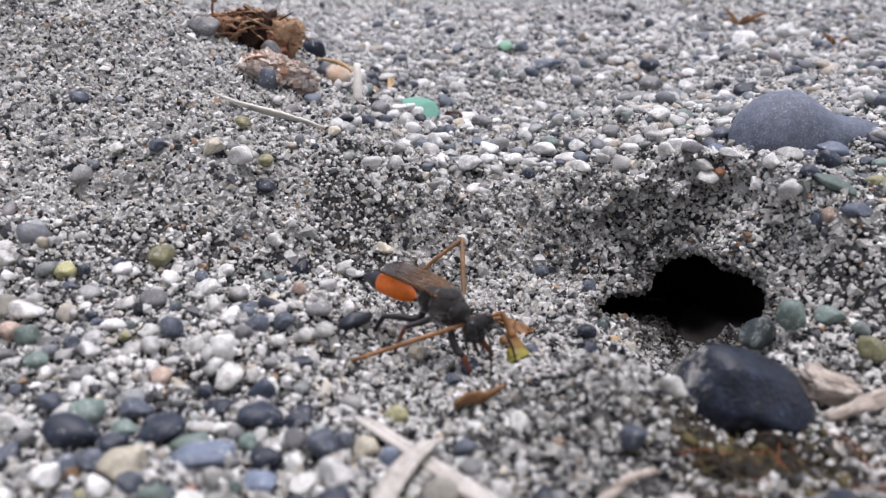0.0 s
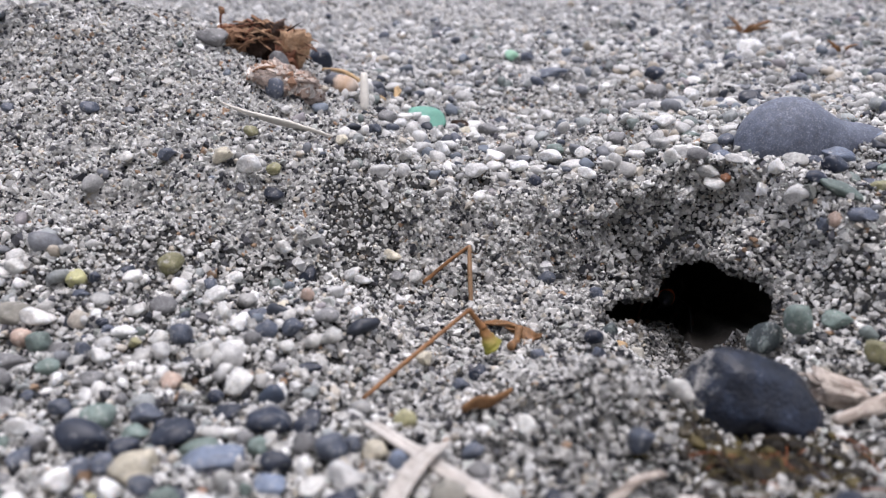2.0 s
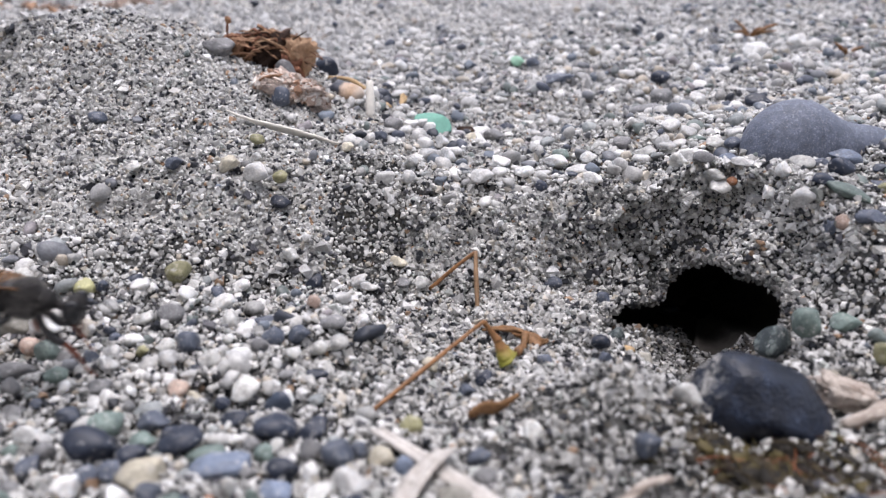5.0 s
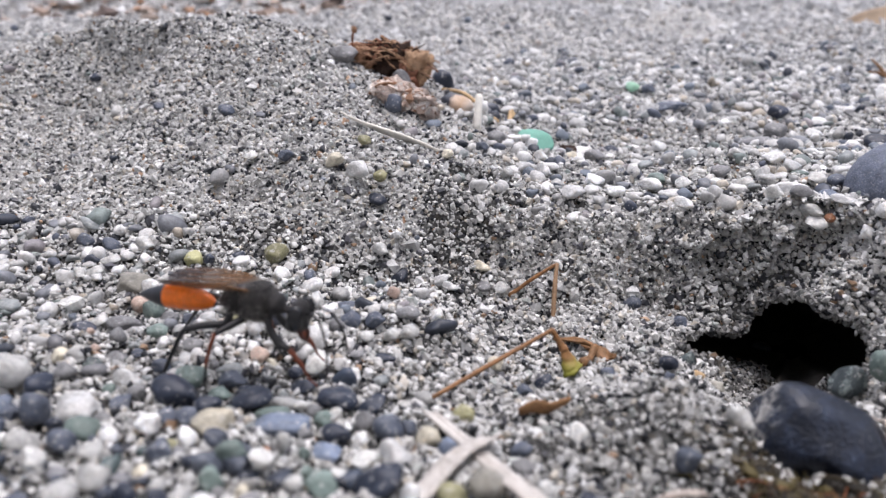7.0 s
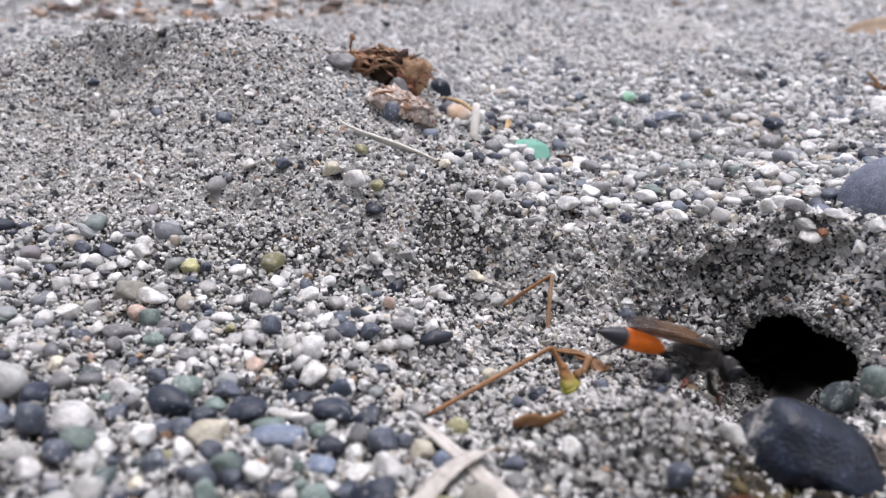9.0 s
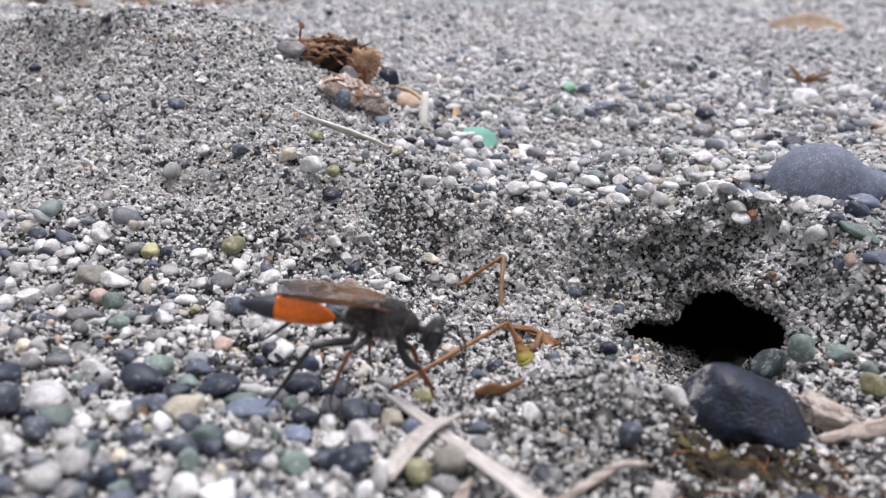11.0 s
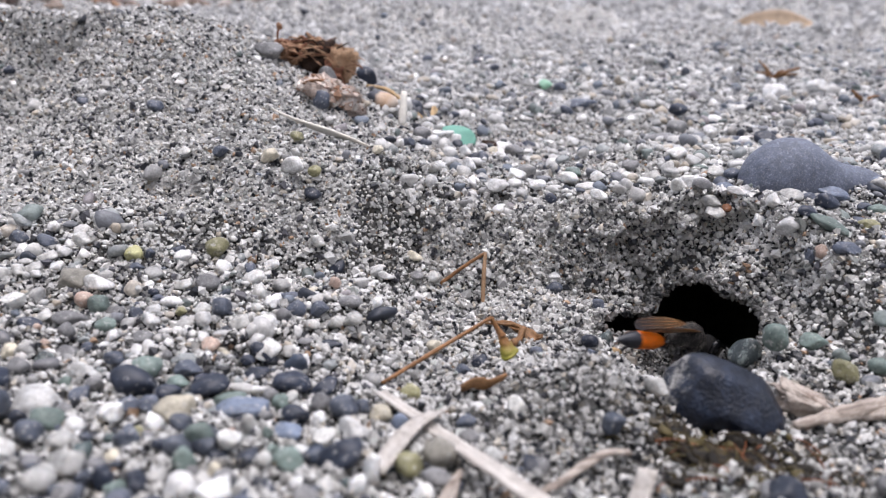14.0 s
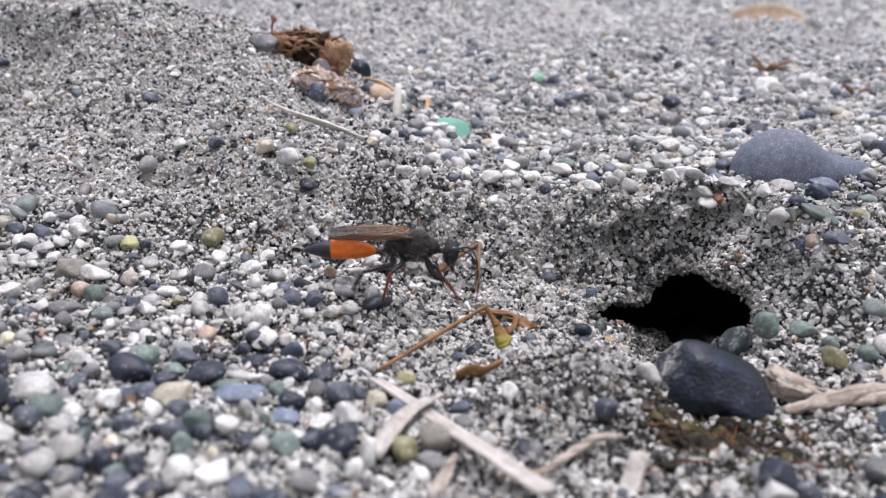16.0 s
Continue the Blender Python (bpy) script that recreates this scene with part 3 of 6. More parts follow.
        for px, py, pr in LAID:
            free &= np.hypot(x - px, y - py) > 0.75 * (pr + size)
        x, y, z, size = x[free], y[free], z[free], size[free]
        if name == "gravel":
            # the nearest ones can be picked up one by one
            near = np.nonzero((y < 78) & (np.abs(x) < 52))[0]
            near = near[np.argsort(y[near])][:130]
            kinds = RNG.choice(["grey", "slate", "pale", "white", "dark", "green", "beige", "bluish", "mottled"], len(near), p=[0.17, 0.27, 0.10, 0.05, 0.19, 0.09, 0.04, 0.05, 0.04])
            for i, kind in zip(near, kinds):
                a, b = RNG.uniform(0.9, 1.25), RNG.uniform(0.75, 1.0)
                pebble(str(kind), float(x[i]), float(y[i]), size[i] * a, size[i] * b, size[i] * RNG.uniform(0.6, 0.9), float(RNG.uniform(-20, 20)), float(RNG.uniform(0, 180)), "small beach pebbles")
            x, y, z, size = (np.delete(q, near) for q in (x, y, z, size))
        v, f, start = [], [], 0
        for k in range(6):
            one = slice(k, None, 6)
            vk, fk = many(np.stack([x, y, z + 0.3 * size], -1)[one], size[one], faceted(shape, 40 + k, 9, (0.5, 0.8)), 0.05, 0.8)
            v.append(vk), f.append(fk + start)
            start += len(vk)
        v, f = np.concatenate(v), np.concatenate(f)
        ob = new(name, mesh_from(name, v, f, mat))
        tagged(ob, "small worn quartz pebbles, milky white" if mat is M_PALE else "small smooth slate and blue-black pebbles" if mat is M_SLATE_GRAVEL else "small rounded beach pebbles, white, grey and slate coloured", "gravel", kind="stuff")


M_LITTER = mixed_stones("beach_litter", [(0.0, (0.30, 0.225, 0.18)), (0.25, (0.46, 0.37, 0.31)), (0.45, (0.20, 0.14, 0.11)), (0.55, (0.55, 0.50, 0.46)), (0.72, (0.12, 0.09, 0.08)), (0.80, (0.40, 0.24, 0.15)), (0.86, (0.78, 0.77, 0.76))], (0.6, 0.9))


def build_litter():
    """Shreds of bark and shell washed up farther along the beach."""
    x, y, z = scatter(30000, -620, 420, 230, 900, lambda x, y: np.maximum(soft_step((-x - 50) / 60) * soft_step((np.hypot(x, y) - 310) / 30), 0.6 * soft_step((y - 440 - 0.6 * np.maximum(x, 0)) / 70)) * (0.25 + 0.75 * np.abs(ripple(x, y, 40))))
    size = 1.2 + 3.4 * RNG.random(len(x)) ** 2.5
    v, f = many(np.stack([x, y, z + 0.5 * size], -1), size, OCTA, 0.45, 0.6)
    tagged(new("beach_litter", mesh_from("beach_litter", v, f, M_LITTER, False)), "brown shreds of bark and shell washed up on sand", "litter", kind="stuff")


def blank_pebbles(mat, key):
    made = []
    for k in range(6):
        sharp = key in ("white", "pale", "cream")
        w, f = faceted(BALL3, k + 10 * len(key), 9 + k if sharp else 5 + k, (0.48, 0.78) if sharp else (0.6, 0.88))
        made.append(mesh_from("pebble", w, f, mat))
    return made


PEBBLE_MESH, LAID = {}, []
LABEL = {
    "white": "rounded milky white quartz pebble on the sand", "pale": "translucent pale grey quartz pebble on the sand",
    "grey": "rounded mid-grey beach pebble on the sand", "slate": "speckled dark slate-grey pebble among gravel",
    "dark": "smooth blue-black beach pebble among gravel", "beige": "smooth beige-grey beach pebble on the sand",
    "green": "grey-green rounded beach pebble among gravel", "yellow": "small yellow-green rounded pebble on the sand",
    "olive": "olive brown mottled pebble on the sand", "pink": "small pinkish brown pebble on the sand",
    "cream": "cream coloured pebble with tan stains", "bluish": "smooth flat blue-grey beach pebble",
    "rust": "tiny rust-brown stone on the sand", "mottled": "mottled green-black stone beside the burrow",
}


def pebble(kind, x, y, a, b, c, lean=0, spin=None, group="beach pebbles", up=0.0):
    """One pebble with half-axes a, b, c resting a little sunk in the sand."""
    if kind not in PEBBLE_MESH:
        PEBBLE_MESH[kind] = blank_pebbles(STONE[kind], kind)
    pick = int(abs(x * 13 + y * 7)) % 6
    LAID.append((x, y, max(a, b)))
    ob = new("pebble", PEBBLE_MESH[kind][pick])
    z = float(height(x, y)) + 0.68 * c + up
    ob.matrix_basis = pose(x * MM, y * MM, z * MM, 0, lean, spin if spin is not None else (x * 37 % 40) - 20) @ Matrix.Diagonal((a, b, c, 1))
    return tagged(ob, LABEL[kind], "pebble", group)


# ---- parts and shapes ----
def empty(name, x, y, z, rx=0, ry=0, rz=0):
    ob = new(name)
    ob.matrix_basis = pose(x * MM, y * MM, z * MM, rx, ry, rz)
    return ob


def part(name, mesh, parent, label=""):
    ob = new(name, mesh)
    ob.parent = parent
    return tagged(ob, label)


def smooth_line(points, n):
    """n points along a smooth line through the given ones (any number of columns)."""
    p = np.asarray(points, float)
    t, u = np.arange(len(p)), np.linspace(0, len(p) - 1, n)
    out = np.empty((n, p.shape[1]))
    slope = np.gradient(p, axis=0) if len(p) > 2 else np.repeat(p[1:] - p[:1], 2, 0)
    for k, s in enumerate(u):
        i = min(int(s), len(p) - 2)
        h = s - i
        out[k] = ((2 * h**3 - 3 * h**2 + 1) * p[i] + (h**3 - 2 * h**2 + h) * slope[i] + (3 * h**2 - 2 * h**3) * p[i + 1] + (h**3 - h**2) * slope[i + 1])
    return out


def tube(name, points, mat, sides=8, n=None, rough=0.0, flat=1.0, side=(0, 0, 1)):
    """A round or flattened rod along points of (x, y, z, radius), closed at both ends."""
    p = smooth_line(points, n or 4 * len(points))
    c, r = p[:, :3], np.maximum(p[:, 3], 0.005)
    d = np.gradient(c, axis=0)
    d /= np.linalg.norm(d, axis=1)[:, None] + 1e-9
    up = np.cross(d, np.cross(np.asarray(side, float) + 0.001, d))
    up /= np.linalg.norm(up, axis=1)[:, None] + 1e-9
    right = np.cross(d, up)
    a = np.linspace(0, 2 * np.pi, sides, endpoint=False)
    w = 1 + rough * RNG.uniform(-1, 1, (len(c), sides, 1))
    v = c[:, None] + r[:, None, None] * w * (np.cos(a)[None, :, None] * right[:, None] + flat * np.sin(a)[None, :, None] * up[:, None])
    v = np.concatenate([v.reshape(-1, 3), c[:1] - d[:1] * r[0] * 0.4, c[-1:] + d[-1:] * r[-1] * 0.4])
    k, m = len(c), len(v)
    f = [(i * sides + j, i * sides + (j + 1) % sides, (i + 1) * sides + (j + 1) % sides) for i in range(k - 1) for j in range(sides)]
    f += [(i * sides + j, (i + 1) * sides + (j + 1) % sides, (i + 1) * sides + j) for i in range(k - 1) for j in range(sides)]
    f += [(m - 2, (j + 1) % sides, j) for j in range(sides)] + [(m - 1, (k - 1) * sides + j, (k - 1) * sides + (j + 1) % sides) for j in range(sides)]
    return mesh_from(name, v, f, mat)


def lumpy(name, a, b, c, mat, seed, lump=0.25, fine=0.06, freq=0.9, shape=None, boxy=1.0):
    v, f = shape or BALL4
    d = np.array([noise.noise(Vector(p) * freq + Vector((seed, 2.3, seed * 1.7))) for p in v])
    e = np.array([noise.noise(Vector(p) * freq * 4 + Vector((1.3, seed, 5))) for p in v])
    w = np.sign(v) * np.abs(v) ** boxy
    return mesh_from(name, w * (1 + lump * d + fine * e)[:, None] * (a, b, c), f, mat)


def ribbon(name, points, mat, thick=0.3, n=16, cup=0.15, split=0.0):
    """A flat blade along points of (x, y, z, half width, lean in degrees)."""
    p = smooth_line(points, n)
    c, w, lean = p[:, :3], p[:, 3], np.radians(p[:, 4])
    d = np.gradient(c, axis=0)
    d /= np.linalg.norm(d, axis=1)[:, None]
    across = np.cross(d, (0, 0, 1))
    across /= np.linalg.norm(across, axis=1)[:, None]
    up = np.cross(across, d)
    side = across * np.cos(lean)[:, None] + up * np.sin(lean)[:, None]
    face = np.cross(side, d)
    cols = np.array([-1, -0.6, 0, 0.6, 1])
    top = c[:, None] + w[:, None, None] * cols[None, :, None] * side[:, None] + (cup * w)[:, None, None] * (cols**2)[None, :, None] * face[:, None]
    top = top + RNG.normal(0, 0.03, top.shape)
    low = top - thick * face[:, None]
    k, m = top.shape[:2]
    v = np.concatenate([top.reshape(-1, 3), low.reshape(-1, 3)])
    o = k * m
    f = []
    for i in range(k - 1):
        for j in range(m - 1):
            q = (i * m + j, i * m + j + 1, (i + 1) * m + j + 1, (i + 1) * m + j)
            f += [q, (o + q[3], o + q[2], o + q[1], o + q[0])]
        f += [(i * m, (i + 1) * m, o + (i + 1) * m, o + i * m), (i * m + m - 1, o + i * m + m - 1, o + (i + 1) * m + m - 1, (i + 1) * m + m - 1)]
    for j in range(m - 1):
        f += [(j, o + j, o + j + 1, j + 1), ((k - 1) * m + j, (k - 1) * m + j + 1, o + (k - 1) * m + j + 1, o + (k - 1) * m + j)]
    return mesh_from(name, v, f, mat)


def streaked(name, stops, turn=0.0, along=70, across=1100, rough=0.75, bump=0.6, spec=0.25):
    """Weathered wood or straw: fine streaks along its fibres; turn: their heading in degrees."""
    m, t, b = material(name, rough, 0.0, spec)
    pos = t.nodes.new("ShaderNodeTexCoord").outputs["Object"]
    mp = t.nodes.new("ShaderNodeMapping")
    mp.inputs["Rotation"].default_value = (0, 0, radians(-turn))
    sc = t.nodes.new("ShaderNodeVectorMath")
    sc.operation = "MULTIPLY"
    sc.inputs[1].default_value = (along, across, across)
    t.links.new(pos, mp.inputs["Vector"])
    t.links.new(mp.outputs[0], sc.inputs[0])
    n = node(t, "ShaderNodeTexNoise", Scale=1.0, Detail=5.0, Roughness=0.7)
    t.links.new(sc.outputs[0], n.inputs["Vector"])
    grain(t, b, ramp(t, n.outputs["Fac"], stops), 600, 0.25)
    bp = node(t, "ShaderNodeBump", Strength=bump, Distance=0.00025)
    t.links.new(n.outputs["Fac"], bp.inputs["Height"])
    t.links.new(bp.outputs["Normal"], b.inputs["Normal"])
    return m


def along_z(name, stops, lo, hi, rough=0.5, axis="Z", noisy=0.0, scale=900.0):
    """A colour that changes along one axis of the thing, from lo to hi in millimetres."""
    m, t, b = material(name, rough, 0.0, 0.35)
    pos = t.nodes.new("ShaderNodeTexCoord").outputs["Object"]
    sep = t.nodes.new("ShaderNodeSeparateXYZ")
    t.links.new(pos, sep.inputs[0])
    mr = node(t, "ShaderNodeMapRange")
    mr.inputs["From Min"].default_value, mr.inputs["From Max"].default_value = lo * MM, hi * MM
    t.links.new(sep.outputs[axis], mr.inputs["Value"])
    n = node(t, "ShaderNodeTexNoise", Scale=scale, Detail=4.0)
    t.links.new(pos, n.inputs["Vector"])
    off = t.nodes.new("ShaderNodeMath")
    off.operation = "MULTIPLY_ADD"
    off.inputs[1].default_value = noisy
    t.links.new(n.outputs["Fac"], off.inputs[0])
    t.links.new(mr.outputs["Result"], off.inputs[2])
    grain(t, b, ramp(t, off.outputs[0], stops), 700, 0.3)
    return m


M_STRAW = streaked("bleached_straw", [(0.3, (0.34, 0.305, 0.27)), (0.47, (0.50, 0.465, 0.43)), (0.7, (0.60, 0.58, 0.55))], -52, 60, 1400, 0.6, 0.35)
M_DRIFT = streaked("grey_driftwood", [(0.3, (0.13, 0.10, 0.085)), (0.48, (0.34, 0.29, 0.25)), (0.62, (0.52, 0.46, 0.41)), (0.75, (0.60, 0.55, 0.51))], 20, 90, 1300, 0.8, 0.9)
M_CHIP = streaked("pale_splintered_wood", [(0.3, (0.24, 0.18, 0.15)), (0.5, (0.48, 0.42, 0.37)), (0.7, (0.60, 0.56, 0.51))], -15, 110, 1100, 0.8, 0.9)
M_STEM = plain("dry_brown_stem", (0.24, 0.115, 0.045), 500, 0.55, 0.5, 0.4, 0.3)
M_STEM_PALE = plain("pale_dry_stem", (0.30, 0.19, 0.11), 500, 0.3, 0.6, 0.3, 0.3)
M_CALYX = along_z("olive_green_calyx", [(0.0, (0.33, 0.34, 0.05)), (0.45, (0.27, 0.24, 0.05)), (0.8, (0.28, 0.14, 0.05))], -1.2, 1.4, 0.45, noisy=0.15)
M_BAND = along_z("banded_tan_and_slate_stone", [(0.0, (0.03, 0.035, 0.05)), (0.42, (0.05, 0.055, 0.07)), (0.5, (0.55, 0.42, 0.32)), (0.8, (0.48, 0.33, 0.22)), (1.0, (0.60, 0.50, 0.42))], -3.6, 3.6, 0.5, "X", 0.2, 600)
M_HUSK = plain("brown_husk", (0.22, 0.115, 0.05), 700, 0.6, 0.55, 0.35, 0.5)
M_BARK = plain("rotten_bark", (0.34, 0.20, 0.125), 450, 0.55, 0.85, 0.15, 0.9, 0.0004)
M_BARK_RED = plain("red_brown_bark", (0.23, 0.105, 0.065), 500, 0.5, 0.8, 0.2, 0.8, 0.0003)
M_BARK_DARK = plain("dark_bark", (0.05, 0.032, 0.025), 300, 0.5, 0.85, 0.15, 0.9, 0.0004)
M_BARK_TAN = plain("tan_inner_bark", (0.50, 0.33, 0.21), 450, 0.4, 0.85, 0.15, 0.9, 0.0004)
M_CRUMB = plain("crumbly_pink_wood", (0.60, 0.49, 0.43), 900, 0.55, 0.9, 0.15, 1.0, 0.0006)
M_CRUMBS = mixed_stones("crumbs_of_rotten_wood", [(0.0, (0.66, 0.56, 0.49)), (0.35, (0.52, 0.39, 0.32)), (0.6, (0.76, 0.70, 0.65)), (0.85, (0.34, 0.20, 0.13))], (0.7, 0.95))
M_MOSS = plain("brown_weed", (0.045, 0.032, 0.013), 500, 0.5, 0.7, 0.3, 0.6, 0.0003)
# weed blackened to stand in for the deep shade under the rock
M_WEED_SHADE = plain("shade_black_weed", (0.016, 0.013, 0.009), 500, 0.5, 0.7, 0.3, 0.6, 0.0003)
M_AMBER = plain("rust_weed", (0.19, 0.062, 0.02), 500, 0.4, 0.5, 0.4, 0.5, 0.0002)
M_OLIVE = plain("olive_weed", (0.085, 0.066, 0.02), 500, 0.4, 0.6, 0.35, 0.5, 0.0002)
M_CREAM = plain("cream_straw", (0.76, 0.73, 0.66), 300, 0.15, 0.6)
M_LEAF = plain("dry_tan_leaf", (0.52, 0.37, 0.21), 200, 0.35, 0.7, 0.25, 0.5, 0.0003)

M_LEAF_PALE = plain("pale_dry_leaf", (0.50, 0.38, 0.27), 60, 0.3, 0.7, 0.25, 0.5, 0.0003)


def rock_material():
    m, t, b = material("wet_blue_black_rock", 0.4, 0.0, 0.5)
    pos = t.nodes.new("ShaderNodeTexCoord").outputs["Object"]
    n = node(t, "ShaderNodeTexNoise", Scale=330.0, Detail=8.0, Roughness=0.72)
    t.links.new(pos, n.inputs["Vector"])
    c1 = ramp(t, n.outputs["Fac"], [(0.0, (0.003, 0.005, 0.010)), (0.47, (0.006, 0.010, 0.021)), (0.60, (0.015, 0.023, 0.045)), (0.68, (0.05, 0.068, 0.10)), (0.78, (0.34, 0.34, 0.33))])
    # pale crust on one worn corner
    sep = t.nodes.new("ShaderNodeSeparateXYZ")
    t.links.new(pos, sep.inputs[0])
    near = node(t, "ShaderNodeMapRange")
    near.inputs["From Min"].default_value, near.inputs["From Max"].default_value = -0.0024, -0.0066
    t.links.new(sep.outputs["X"], near.inputs["Value"])
    n2 = node(t, "ShaderNodeTexNoise", Scale=800.0, Detail=9.0, Roughness=0.8)
    t.links.new(pos, n2.inputs["Vector"])
    crust = t.nodes.new("ShaderNodeMath")
    crust.operation = "MULTIPLY"
    t.links.new(near.outputs["Result"], crust.inputs[0])
    t.links.new(n2.outputs["Fac"], crust.inputs[1])
    cut = node(t, "ShaderNodeMapRange")
    cut.inputs["From Min"].default_value, cut.inputs["From Max"].default_value = 0.47, 0.60
    t.links.new(crust.outputs[0], cut.inputs["Value"])
    mix = t.nodes.new("ShaderNodeMix")
    mix.data_type = "RGBA"
    t.links.new(cut.outputs["Result"], mix.inputs["Factor"])
    t.links.new(c1, mix.inputs["A"])
    mix.inputs["B"].default_value = (0.36, 0.35, 0.33, 1)
    grain(t, b, mix.outputs["Result"], 350, 0.45, 0.8, 0.00025, (0.2, 0.5))
    return m


M_ROCK = rock_material()
M_BIG = speckled("big_blue_grey_stone", (0.12, 0.138, 0.185), (0.24, 0.26, 0.31), 0.56, 1500, 0.58, spec=0.35, dust=0.25)


def glass_material(name, rgb):
    m, t, b = material(name, 0.6, 0.0, 0.3)
    c = t.nodes.new("ShaderNodeRGB")
    c.outputs[0].default_value = (*rgb, 1)
    grain(t, b, c.outputs[0], 300, 0.12, 0.4, 0.0001)
    b.inputs["Transmission Weight"].default_value = 0.25
    b.inputs["IOR"].default_value = 1.5
    return m


M_GLASS = glass_material("frosted_sea_glass", (0.20, 0.48, 0.38))
M_GLASS_FAR = glass_material("light_green_sea_glass", (0.36, 0.62, 0.46))


# ---- big stones by the burrow and on the bank ----
def big_stones():
    # a rounded block, higher at one end, with a sloping top and an overhanging front
    v, f = BALL4
    w = np.sign(v) * np.abs(v) ** 0.72
    for n, d, k in (((0.1, -0.62, 0.78), 0.88, 0.85), ((0.05, -1, -0.15), 0.80, 0.85), ((-1, -0.3, 0.3), 0.86, 0.8), ((0.9, -0.5, 0.25), 0.92, 0.8), ((-0.55, -0.75, 0.4), 0.92, 0.8), ((0.9, 0, 0.6), 0.9, 0.8)):
        n = np.array(n) / np.linalg.norm(n)
        over = np.maximum(w @ n - d, 0)
        w = w - k * over[:, None] * n
    w[:, 2] *= 1 - 0.22 * w[:, 0] * (w[:, 2] > 0)
    w[:, 1] += 0.28 * np.maximum(-w[:, 2], 0)
    w = w * (1 + 0.05 * np.array([noise.noise(Vector(q) * 1.7 + Vector((3, 1, 2))) for q in w]) + 0.012 * np.array([noise.noise(Vector(q) * 6) for q in w]))[:, None]
    me = mesh_from("rock", w * (8.1, 5.4, 5.6), f, M_ROCK)
    ob = new("rock", me)
    ob.matrix_basis = pose(33.9 * MM, 68.0 * MM, -5.2 * MM, 4, 13, -6)
    tagged(ob, "smooth blue-black rock with a pale worn corner beside the burrow", "rock")
    # a grey stone with a round head and a long low tail
    v, f = BALL4
    w = v.copy()
    t = np.clip((w[:, 0] - 0.05) / 0.95, 0, 1)
    w[:, 2] *= 1 - 0.52 * soft_step(t * 1.7)
    w[:, 1] *= 1 - 0.3 * t
    w = w * (8.0, 7.0, 8.0)
    w[:, 0] += np.where(w[:, 0] > 0, w[:, 0] * 1.15, 0)
    w = w * (1 + 0.035 * np.array([noise.noise(Vector(q) * 0.25) for q in w]))[:, None]
    ob = new("rock", mesh_from("rock", w, f, M_BIG))
    ob.matrix_basis = pose(54.9 * MM, 118.0 * MM, 9.3 * MM, 0, -4, 6)
    tagged(ob, "smooth matt blue-grey stone with a tapering tail half sunk in gravel", "rock")


# ---- dry plant bits ----
def gz(x, y, up=0.0):
    return float(height(x, y)) + up


